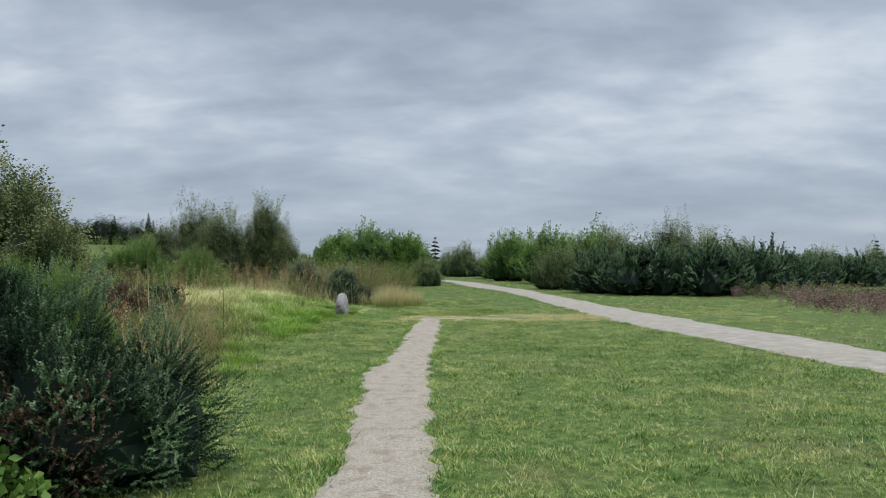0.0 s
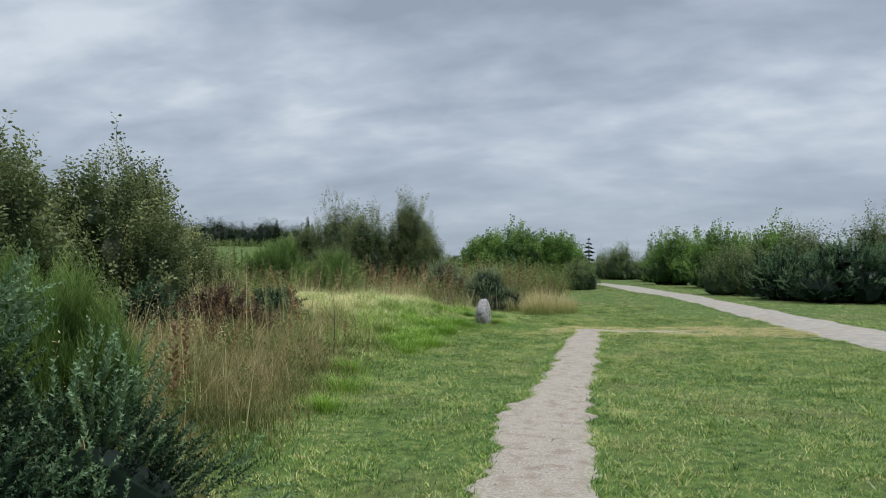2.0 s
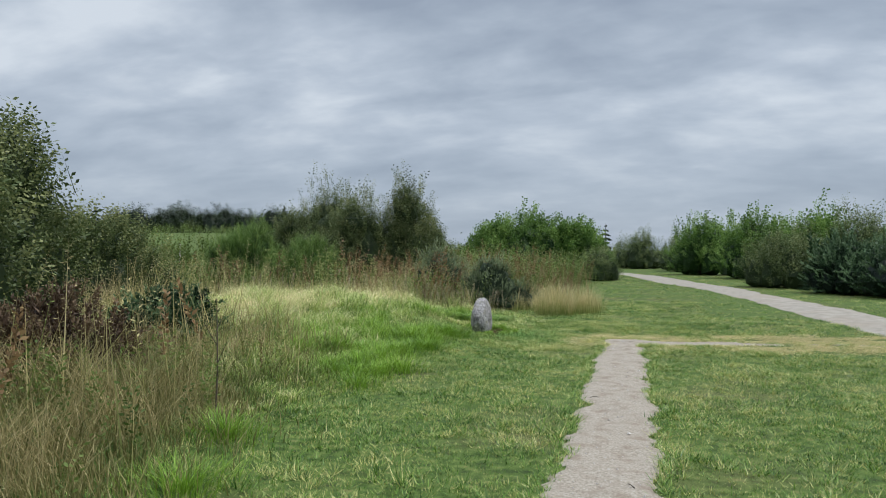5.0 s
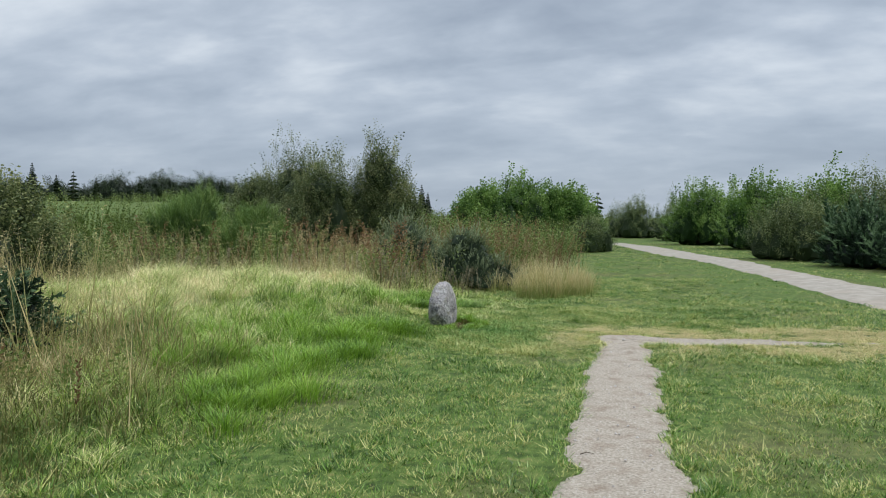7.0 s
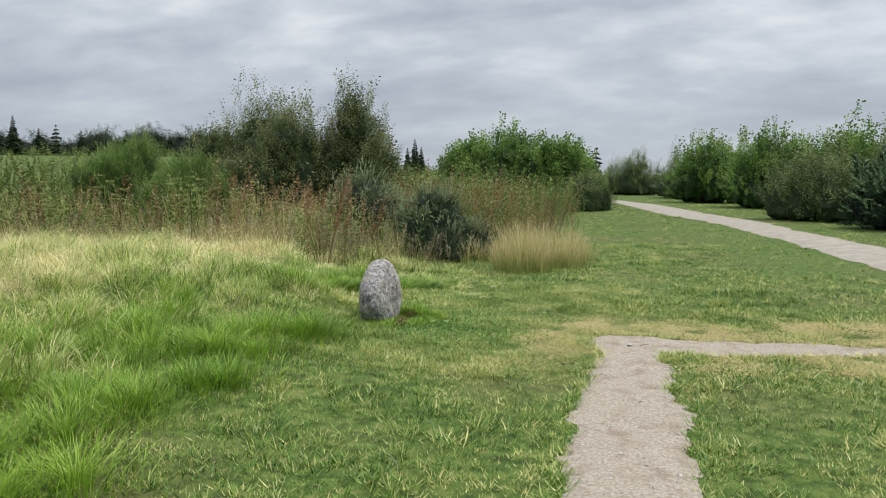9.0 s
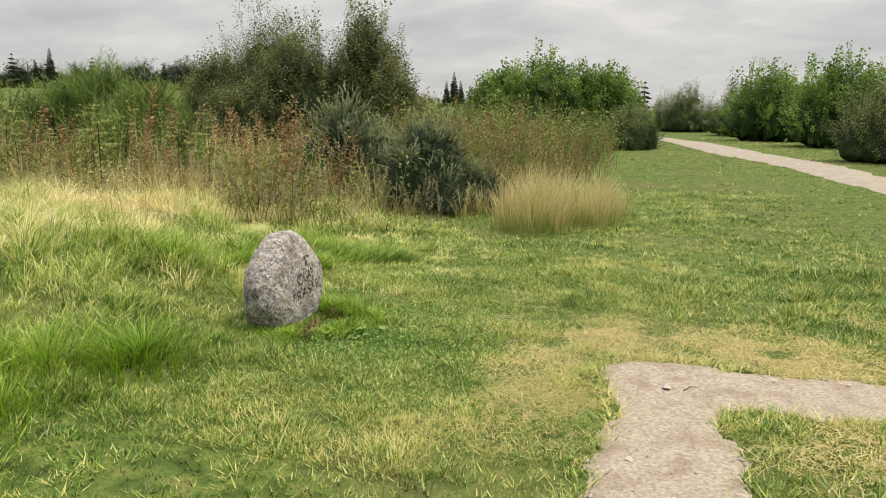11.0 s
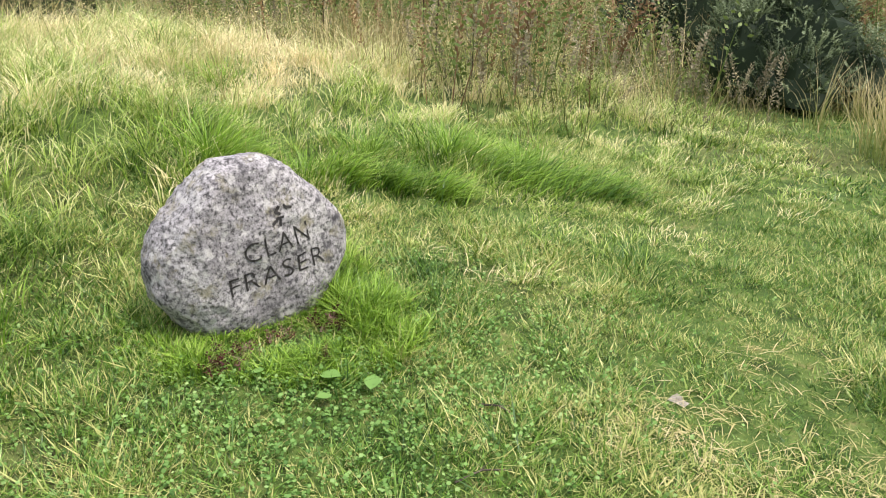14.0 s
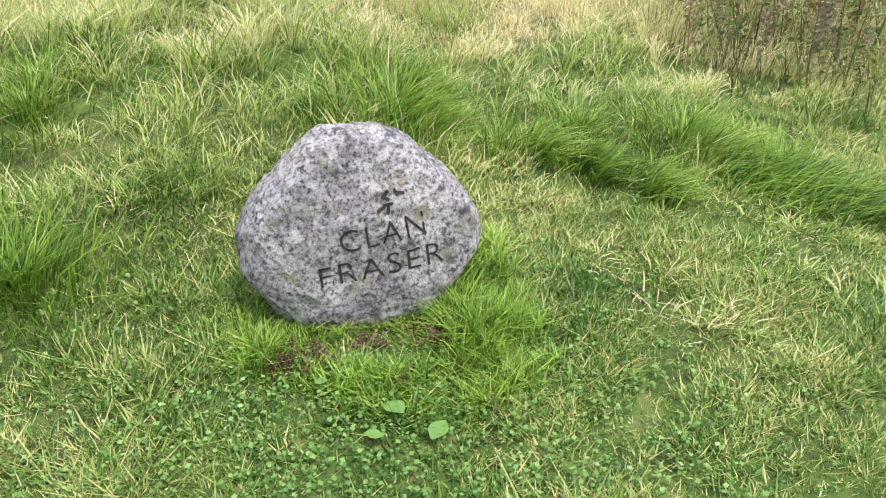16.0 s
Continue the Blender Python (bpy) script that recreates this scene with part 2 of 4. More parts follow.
def smooth01(a, b, x):
    t = np.clip((np.asarray(x, float) - a) / (b - a), 0, 1)
    return t * t * (3 - 2 * t)


LATTICE = np.random.default_rng(3).uniform(-1, 1, (256, 256))


def lattice_noise(x, y):
    xi, yi = np.floor(x).astype(int), np.floor(y).astype(int)
    u, v = x - xi, y - yi
    u, v = u * u * (3 - 2 * u), v * v * (3 - 2 * v)
    a, b, c, d = (LATTICE[(xi + i) % 256, (yi + j) % 256] for i, j in ((0, 0), (1, 0), (0, 1), (1, 1)))
    return a + (b - a) * u + (c - a) * v + (a - b - c + d) * u * v


def wobble(x, y, s):
    """Smooth noise in two octaves, about -1 to 1, with features about s across."""
    x, y = np.broadcast_arrays(np.asarray(x, float) * 2 / s, np.asarray(y, float) * 2 / s)
    x, y = 0.8 * x + 0.6 * y + 31.7, 0.8 * y - 0.6 * x + 77.3
    return 1.15 * lattice_noise(x, y) + 0.45 * lattice_noise(2.1 * x + 11, 2.1 * y + 5)


def height(x, y):
    x, y = np.asarray(x, float), np.asarray(y, float)
    r = np.hypot(x, y) + 1e-6
    bank = 0.38 * np.exp(-(np.abs((x + 6.1) / 2.9) ** 3)) * np.exp(-(np.abs((y - 20.4) / 3.5) ** 3))
    left = 0.16 * smooth01(-2.6, -5.5, x)
    rise = 4.4 * smooth01(35, 170, r) * smooth01(-0.05, -0.42, x / r) * (y > -60)
    rough = smooth01(-2.7, -3.6, x) * smooth01(-14, -11, x)
    lumps = 0.05 * wobble(x, y, 1.7) * smooth01(-3.0, -4.5, x) + 0.02 * wobble(x, y, 6) + 0.035 * wobble(x, y, 0.8) * rough + 0.008 * wobble(x, y, 0.9)
    return bank + left + rise + lumps


PATH_L = ((-6, -0.85), (5, -0.78), (7.5, -0.86), (10.5, -1.03), (12.4, -0.83), (15.5, -0.8), (18, -0.68), (20.6, -0.56))
PATH_R = ((-6, 0.12), (5, 0.01), (6.6, -0.11), (9.6, -0.15), (12.5, -0.21), (14, -0.12), (17, -0.03), (20.6, -0.02))
ROAD_L = ((-40, 10), (-10, 7.6), (0, 6.8), (10.3, 5.93), (12.2, 5.6), (14.7, 5.15), (17.7, 4.5), (20.2, 4.2), (26, 3.8), (31, 3.5), (37, 2.95), (41, 2.1), (48, 1.0), (54, 0.05), (57, -0.6), (62, -2.5), (70, -7))
ROAD_R = ((-40, 12), (-10, 9.4), (0, 8.5), (12.8, 7.3), (17.6, 6.65), (24.8, 5.6), (30, 5.1), (37, 4.5), (45, 3.3), (52, 2.1), (57, 0.75), (62, -1.0), (70, -5.2))
EDGE = ((-10, -2.2), (5, -2.4), (8, -2.8), (10, -3.2), (14, -3.6), (18, -3.5), (20, -3.4), (23, -3.6), (25.5, -2.8), (28, -1.3), (52, -1.0), (80, -2))


def along(table, y):
    a = np.array(table)
    return np.interp(y, a[:, 0], a[:, 1])


def on_path(x, y):
    """How far inside the trodden path, in metres (minus: outside)."""
    ragged = 0.07 * wobble(y, x * 0.3, 0.9) + 0.04 * wobble(y + 7, x * 0.5, 0.25)
    main = np.minimum(np.minimum(x - along(PATH_L, y) + ragged, along(PATH_R, y) - x + 0.06 * wobble(y + 3, x * 0.3, 0.8) + 0.04 * wobble(y + 9, x * 0.5, 0.22)), 20.32 - y)
    rag2 = 0.05 * wobble(x, y * 0.3, 0.6) + 0.03 * wobble(x + 5, y * 0.3, 0.2)
    narrow = 0.22 * smooth01(0.8, 2.6, x)
    branch = np.minimum(np.minimum(y - 19.62 - 0.12 * x - narrow + rag2, 20.3 + 0.06 * x - narrow - y + rag2), np.minimum(x + 0.55, 4.4 - x))
    bare = np.maximum.reduce([r - np.hypot((x - bx) * 1.2, y - by) for bx, by, r in ((-1.5, 20.97, 0.03), (-1.38, 21.04, 0.02), (-1.2, 20.5, 0.01), (-1.02, 20.82, 0.01))]) + 0.07 * wobble(x, y, 0.11)
    return np.maximum(np.maximum(main, branch), bare)


def on_road(x, y):
    return np.minimum(x - along(ROAD_L, y), along(ROAD_R, y) - x) + 0.07 * wobble(y, x * 0.2, 0.9)


# ---- ground ----


def spaced(lo, a, b, hi, step, grow=1.22):
    mid = list(np.arange(a, b + 1e-6, step))
    s, v = step, b
    while v < hi:
        s *= grow
        v += s
        mid.append(min(v, hi))
    s, v = step, a
    while v > lo:
        s *= grow
        v -= s
        mid.insert(0, max(v, lo))
    return np.array(mid)


gx, gy = spaced(-1800, -10, 8, 1800, 0.14), spaced(-1500, 2, 30, 2200, 0.14)
mx, my = np.meshgrid(gx, gy)
gv = np.stack([mx.ravel(), my.ravel(), height(mx, my).ravel()], 1)
idx = np.arange(len(gv)).reshape(mx.shape)
gf = np.stack([idx[:-1, :-1].ravel(), idx[:-1, 1:].ravel(), idx[1:, 1:].ravel(), idx[1:, :-1].ravel()], 1)
tagged(new("ground", data("ground", gv, gf, turf, smooth=True)), "uneven turf and heath ground with worn patches", "ground", kind="structure")

# trodden footpath, cell by cell inside its ragged outline
cell = 0.03
px, py = np.meshgrid(np.arange(-2.0, 4.5, cell), np.arange(-5, 21.5, cell))
depth = on_path(px, py)
inside = depth > -0.7 * cell
slope_x, slope_y = (on_path(px + 0.01, py) - depth) / 0.01, (on_path(px, py + 0.01) - depth) / 0.01
pull = np.where(depth < 0.3 * cell, -depth / np.maximum(slope_x**2 + slope_y**2, 0.5), 0)
px, py = px + np.clip(pull * slope_x, -cell, cell), py + np.clip(pull * slope_y, -cell, cell)
pz = height(px, py) + 0.003 + 0.009 * smooth01(0, 0.07, depth) + smooth01(0, 0.1, depth) * (0.006 * wobble(px, py, 0.5) + 0.003 * wobble(px, py, 0.16))
pidx = np.arange(px.size).reshape(px.shape)
keep = inside[:-1, :-1] & inside[1:, 1:] & inside[:-1, 1:] & inside[1:, :-1]
pf = np.stack([pidx[:-1, :-1][keep], pidx[:-1, 1:][keep], pidx[1:, 1:][keep], pidx[1:, :-1][keep]], 1)
used, inv = np.unique(pf, return_inverse=True)
pv = np.stack([px.ravel(), py.ravel(), pz.ravel()], 1)[used]
tagged(new("footpath", data("footpath", pv, inv.reshape(pf.shape), grit, smooth=True)), "trodden pale grit footpath with ragged grassy edges", "footpath", kind="structure")

ry = np.concatenate([np.arange(-40, 10, 0.6), np.arange(10, 70, 0.25)])
rs = np.linspace(0, 1, 13)
rl, rr = along(ROAD_L, ry) + 0.07 * wobble(ry, 0, 0.9), along(ROAD_R, ry) + 0.08 * wobble(ry, 4, 1.1)
rx = rl[:, None] + (rr - rl)[:, None] * rs
rz = height(rx, ry[:, None] + 0 * rx) + 0.004 + 0.045 * np.sin(rs * math.pi)
rv = np.stack([rx.ravel(), (ry[:, None] + 0 * rx).ravel(), rz.ravel()], 1)
ri = np.arange(len(rv)).reshape(rx.shape)
rf = np.stack([ri[:-1, :-1].ravel(), ri[:-1, 1:].ravel(), ri[1:, 1:].ravel(), ri[1:, :-1].ravel()], 1)
tagged(new("road", data("road", rv, rf, tarmac, smooth=True)), "pale gravel track curving between gorse and birch scrub", "road", kind="structure")

# ---- grass ----


def scatter(n, x0, x1, y0, y1):
    return rng.uniform(x0, x1, n), rng.uniform(y0, y1, n)


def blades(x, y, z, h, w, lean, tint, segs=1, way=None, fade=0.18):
    """Curved tapering blades: lean is how far the tip goes sideways, as a share of the height."""
    n = len(x)
    b = rng.uniform(0, 6.283, n) if way is None else way
    a = b + 1.571 + rng.normal(0, 0.6, n)
    side = np.stack([np.cos(a), np.sin(a), np.zeros(n)], 1) * (w / 2)[:, None]
    out = np.stack([np.cos(b), np.sin(b), np.zeros(n)], 1) * (h * lean)[:, None]
    base = np.stack([x, y, z - 0.01], 1)
    rows, k = [], 2 * segs + 1
    for s in range(segs):
        t = s / segs
        c = base + out * t * t
        c[:, 2] += h * t * (1 - 0.25 * lean * t)
        rows += [c - side * (1 - 0.6 * t), c + side * (1 - 0.6 * t)]
    tip = base + out
    tip[:, 2] += h * (1 - 0.25 * lean)
    rows.append(tip)
    v = np.stack(rows, 1).reshape(-1, 3)
    fs = []
    for s in range(segs - 1):
        fs += [(2 * s, 2 * s + 1, 2 * s + 3), (2 * s, 2 * s + 3, 2 * s + 2)]
    fs.append((2 * segs - 2, 2 * segs - 1, 2 * segs))
    f = (np.arange(n)[:, None, None] * k + np.array(fs)[None]).reshape(-1, 3)
    # tint darkens down each blade by fade, base shade put into the colour
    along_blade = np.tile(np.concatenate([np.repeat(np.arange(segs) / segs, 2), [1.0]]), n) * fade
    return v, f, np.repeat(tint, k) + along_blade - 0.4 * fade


def tufted(x, y, per, r):
    """Blades in tufts round the points given: places, outward ways and each one's tuft."""
    n = len(x) * per
    own = np.repeat(np.arange(len(x)), per)
    a, d = rng.uniform(0, 6.283, n), np.abs(rng.normal(0, 0.6, n)) * r
    return x[own] + d * np.cos(a), y[own] + d * np.sin(a), a + rng.normal(0, 0.5, n), own


def stuff(name, v, f, t, mat, label, category):
    return tagged(new(name, data(name, v, f, mat, t)), label, category, kind="stuff")


def dryness(x, y):
    """Parched strip beside the branch path, thin patches in the lawn."""
    strip = np.exp(-(((y - 20.15 - 0.05 * x) / 1.05) ** 4)) * smooth01(-1.35, -0.85, x) * (1 - smooth01(-0.4, -0.7, x) * smooth01(19.6, 19.2, y))
    patch = 0.24 * smooth01(0.15, 0.9, wobble(x, y * 1.6, 2.3)) + 0.3 * smooth01(0.3, 0.9, wobble(x + 9, y * 1.3, 0.9))
    blob = np.exp(-(((x + 1.3) / 0.35) ** 2) - ((y - 20.9) / 0.3) ** 2)
    verge = 0.28 * smooth01(0.0, 0.3, x - along(ROAD_R, y)) * (0.8 + 0.6 * wobble(x, y, 1.8))
    return np.clip(verge + 1.05 * strip * (0.75 + 0.5 * wobble(x, y, 0.7)) + 0.45 * blob + patch, 0, 1)


def lawn(name, n, box, hh, ww, label, per=9):
    cx, cy = scatter(n // per, *box)
    r = 5.5 * ww + 0.02
    x, y, way, own = tufted(cx, cy, per, r)
    n = len(x)
    ok = (on_path(x, y) < rng.uniform(-0.03, 0.035, n)) & (on_road(x, y) < 0.03) & (x > along(EDGE, y) - 0.3 + rng.uniform(-0.6, 0.1, n))
    tone = rng.normal(0, 0.2, len(cx)) + 0.12 * wobble(cx, cy, 1.3) + 0.07 * wobble(cx + 8, cy, 0.35)
    tall = np.exp(rng.normal(0, 0.35, len(cx))) * (1 + 0.35 * wobble(cx + 8, cy, 0.35)) * (1 + 0.3 * wobble(cx, cy, 0.9))
    x, y, way, own = x[ok], y[ok], way[ok], own[ok]
    n = len(x)
    dry = dryness(x, y)
    h = hh * rng.uniform(0.5, 1.3, n) * np.maximum(tall[own], 0.35) * (1 - 0.65 * dry)
    t = 0.36 + tone[own] + 0.7 * dry + rng.normal(0, 0.24, n) + 0.4 * (rng.uniform(0, 1, n) < 0.16)
    t = np.clip(t, 0.04, 1)
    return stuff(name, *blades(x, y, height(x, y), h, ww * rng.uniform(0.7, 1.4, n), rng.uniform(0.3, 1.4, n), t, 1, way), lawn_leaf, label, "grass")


lawn("mown_grass", 400000, (-4.2, 7.5, 2.5, 13), 0.040, 0.0085, "short mown green grass with yellowed patches")
lawn("mown_grass", 260000, (-4.2, 5.2, 13, 18.6), 0.036, 0.0085, "short mown green grass with yellowed patches")
lawn("mown_grass", 440000, (-3.9, -0.3, 18.6, 23.4), 0.034, 0.0062, "short mown grass round a stone, straw-dry by the path", 9)
lawn("mown_grass", 70000, (-0.3, 1.8, 18.6, 23.4), 0.045, 0.009, "short mown grass, straw-dry beside the path")
lawn("mown_grass", 90000, (1.8, 9, 18.6, 25), 0.036, 0.012, "short mown green grass beside the gravel track")
lawn("mown_grass", 80000, (-3.5, 1.8, 23.4, 30), 0.038, 0.0115, "short mown green grass along the gravel track")
lawn("mown_grass", 130000, (-2, 13, 25, 58), 0.035, 0.017, "short mown green grass along the gravel track")
lawn("mown_grass", 60000, (7, 18, 6, 26), 0.04, 0.018, "short mown green grass beyond the gravel track")

# ragged turf overhanging the path's edges, and dry mown straw beside the branch
n = 400000
x, y = scatter(n, -1.5, 4.4, 2.5, 21.4)
d = on_path(x, y)
ok = (d > -0.10) & (d < 0.03 + 0.03 * wobble(x, y, 0.4)) & (rng.uniform(0, 1, n) < 0.6 + 0.4 * wobble(x, y, 0.5))
x, y = x[ok], y[ok]
stuff("path_edge_grass", *blades(x, y, height(x, y), rng.uniform(0.03, 0.09, len(x)), rng.uniform(0.006, 0.012, len(x)), rng.uniform(0.4, 1.8, len(x)), 0.36 + 0.5 * dryness(x, y) + rng.normal(0, 0.2, len(x)), 1),
      lawn_leaf, "ragged turf overhanging the footpath's edges", "grass")
n = 190000
x, y = scatter(n, -1.6, 4.6, 18.9, 21.7)
ok = (rng.uniform(0, 1, n) < (dryness(x, y) - 0.1) * (0.75 + 0.9 * wobble(x, y, 0.45))) & (on_path(x, y) < 0.02)
x, y = x[ok], y[ok]
stuff("mown_straw", *blades(x, y, height(x, y) + 0.01, rng.uniform(0.015, 0.04, len(x)), rng.uniform(0.003, 0.006, len(x)) * (1 + 1.2 * smooth01(-0.2, 1.2, x)), rng.uniform(1.5, 4.5, len(x)), 0.42 + rng.normal(0, 0.28, len(x)), 2),
      straw_leaf, "dry mown straw lying on the turf", "straw")

# knee-high grass on the bank behind the stone
cx, cy = scatter(5000, -9.0, -1.9, 13.5, 25)
ok = cx < along(EDGE, cy) + 0.2 + 1.3 * smooth01(20.7, 21.4, cy) * smooth01(25, 23.5, cy) + rng.normal(0, 0.25, len(cx))
cx, cy = cx[ok], cy[ok]
x, y, way, own = tufted(cx, cy, 40, 0.12)
way = np.where(rng.uniform(0, 1, len(x)) < 0.3, 1.1 + 0.8 * wobble(x, y, 1.5) + rng.normal(0, 0.5, len(x)), way)
deep = smooth01(-0.3, 1.5, along(EDGE, y) + 0.3 - x)
tall = np.exp(rng.normal(0, 0.3, len(cx))) * (1 + 0.45 * wobble(cx, cy, 0.8))
tone = rng.normal(0, 0.2, len(cx)) + 0.2 * wobble(cx, cy, 1.9) + 0.16 * wobble(cx + 4, cy, 0.6) - 0.2 * (tall - 1)
h = (0.06 + 0.12 * deep) * np.clip(tall, 0.25, 2.2)[own] * rng.uniform(0.5, 1.3, len(x))
t = 0.34 + 0.16 * smooth01(19.0, 20.6, y) - 0.16 * smooth01(18, 16, y) + 0.15 * smooth01(-3.5, -4.6, x) * smooth01(17, 19, y) + tone[own] + 0.2 * (deep - 0.4) + rng.normal(0, 0.2, len(x)) + 0.4 * (rng.uniform(0, 1, len(x)) < 0.2)
t = np.clip(t, 0.05, 0.95)
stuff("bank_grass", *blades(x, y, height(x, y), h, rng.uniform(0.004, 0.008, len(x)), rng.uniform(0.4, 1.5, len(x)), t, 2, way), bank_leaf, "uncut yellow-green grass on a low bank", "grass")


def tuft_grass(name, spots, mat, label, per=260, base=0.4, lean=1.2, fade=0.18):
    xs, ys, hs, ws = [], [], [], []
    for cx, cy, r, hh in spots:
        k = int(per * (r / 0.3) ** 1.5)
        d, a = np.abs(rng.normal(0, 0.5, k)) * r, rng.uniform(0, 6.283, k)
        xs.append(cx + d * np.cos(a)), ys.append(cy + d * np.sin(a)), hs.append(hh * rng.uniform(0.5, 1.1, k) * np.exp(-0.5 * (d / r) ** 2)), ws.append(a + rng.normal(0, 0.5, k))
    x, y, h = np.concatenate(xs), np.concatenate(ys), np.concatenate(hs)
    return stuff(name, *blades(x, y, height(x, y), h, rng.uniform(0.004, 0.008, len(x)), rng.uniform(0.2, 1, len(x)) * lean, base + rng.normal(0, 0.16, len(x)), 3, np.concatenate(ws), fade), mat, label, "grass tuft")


# lush uncut grass left standing in front of the stone, and dark tussocks on the bank
RING = ((-2.95, 19.95), (-2.66, 19.78), (-2.46, 19.86), (-2.26, 20.08), (-2.09, 20.28), (-2.06, 20.5), (-2.16, 20.78), (-2.6, 20.86), (-2.98, 20.82))


def inside_ring(x, y):
    ok = np.zeros(len(x), bool)
    for (ax, ay), (bx, by) in zip(RING, RING[1:] + RING[:1]):
        ok ^= ((ay > y) != (by > y)) & (x < (bx - ax) * (y - ay) / (by - ay) + ax)
    return ok


x, y = scatter(40000, -3.1, -1.95, 19.65, 21.0)
ok = inside_ring(x + 0.04 * wobble(x, y, 0.2), y + 0.04 * wobble(x + 3, y, 0.2)) & (((x + 2.69) / 0.15) ** 2 + ((y - 20.33) / 0.32) ** 2 > 1)
x, y = x[ok], y[ok]
clump = wobble(x, y, 0.16)
edge_on = smooth01(0.75, 0.25, np.hypot((x + 2.5) / 0.62, (y - 20.35) / 0.75))
low_front = 1 - 0.75 * np.exp(-(((x + 2.44) / 0.13) ** 2) - ((y - 20.3) / 0.2) ** 4)
h = (0.03 + 0.06 * edge_on + 0.05 * smooth01(20.42, 20.62, y)) * (1 + 0.5 * clump) * rng.uniform(0.6, 1.25, len(x)) * low_front
stuff("uncut_grass_ring", *blades(x, y, height(x, y), h, rng.uniform(0.004, 0.008, len(x)), rng.uniform(0.2, 1.2, len(x)), 0.2 + 0.12 * clump + 0.3 * smooth01(20.72, 20.86, y) + rng.normal(0, 0.2, len(x)), 2),
      lush_leaf, "lush uncut green grass round the stone's foot", "grass tuft")

# long grass combed over by the wind on the bank's brow
x, y, own = [], [], []
for cx, cy, r, k in ((-3.2, 22.15, 0.16, 700), (-2.95, 22.35, 0.14, 500), (-2.7, 22.5, 0.12, 350), (-3.45, 21.32, 0.07, 420), (-3.28, 21.48, 0.07, 420), (-3.08, 21.66, 0.07, 380), (-3.8, 20.9, 0.13, 600), (-4.2, 21.0, 0.12, 450)):
    x.append(cx + rng.normal(0, r, k)), y.append(cy + rng.normal(0, r * 0.6, k)), own.append(np.full(k, rng.normal(0, 0.1)))
x, y, own = np.concatenate(x), np.concatenate(y), np.concatenate(own)
stuff("combed_grass", *blades(x, y, height(x, y), rng.uniform(0.08, 0.2, len(x)), rng.uniform(0.005, 0.009, len(x)), rng.uniform(0.5, 1.7, len(x)), 0.28 + own + rng.normal(0, 0.22, len(x)), 3, 0.9 + rng.normal(0, 0.7, len(x))),
      lush_leaf, "long green grass combed over by wind", "grass tuft")
tuft_grass("grass_tussock", [(-3.75, 20.75, 0.41, 0.31), (-3.55, 21.15, 0.30, 0.20), (-3.6, 21.6, 0.34, 0.22), (-3.4, 22.0, 0.41, 0.26), (-3.2, 22.4, 0.34, 0.22), (-4.4, 19.3, 0.25, 0.2),
                             (-3.4, 18.3, 0.54, 0.26), (-3.3, 17.2, 0.54, 0.24), (-3.5, 16.2, 0.54, 0.26), (-3.2, 15.2, 0.41, 0.21), (-4.6, 17.6, 0.54, 0.26), (-4.2, 18.7, 0.35, 0.22), (-5.0, 21.5, 0.4, 0.22),
                             *[(random.uniform(-4.6, -2.85), random.uniform(15.6, 19.4), random.uniform(0.25, 0.5), random.uniform(0.16, 0.27)) for k in range(44)], (-3.1, 11.6, 0.47, 0.27), (-3.4, 12.7, 0.47, 0.26), (-2.9, 10.4, 0.41, 0.24)], lush_leaf, "dark lush tussocks of uncut grass", per=230, base=0.3)
straw = []
for k in range(90):
    straw.append((random.uniform(-2.7, -0.8), random.uniform(24.4, 27.0), random.uniform(0.16, 0.36), random.uniform(0.4, 0.95)))
straw = [s for s in straw if s[1] > 24.5 + 0.9 * abs(s[0] + 1.75)]
# the wide fade here is the tussock's own green foot
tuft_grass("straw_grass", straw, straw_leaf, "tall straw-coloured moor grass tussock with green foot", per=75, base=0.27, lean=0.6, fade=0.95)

# brown waist-high grass on the uncut side
n = 105000
x, y = scatter(n, -13, -2, 6.5, 34)
x[:40000], y[:40000] = -2 - rng.exponential(2.6, 40000), rng.uniform(6.8, 15.5, 40000) + rng.normal(0, 0.9, 40000)
ok = (x < along(EDGE, y) - 0.1 + rng.normal(0, 0.3, n)) & ~((x > -8.5) & (y > 17.2 + 0.5 * wobble(x, y, 1.2)) & (y < 22.6))
x, y = x[ok], y[ok]
cl = wobble(x, y, 1.3) * 0.5 + wobble(x + 2, y + 5, 3.4) * 0.5
deep = smooth01(0.0, 1.4, along(EDGE, y) - x)
h = (0.17 + 0.33 * deep) * (1 + 0.55 * cl) * rng.uniform(0.6, 1.25, len(x))
stuff("long_grass", *blades(x, y, height(x, y), h, rng.uniform(0.006, 0.012, len(x)), rng.uniform(0.2, 0.9, len(x)), 0.47 + 0.3 * cl - 0.25 * (1 - deep) + rng.normal(0, 0.2, len(x)), 2),
      long_leaf, "long brown dying meadow grass", "long grass")

# ---- plants with leaves ----


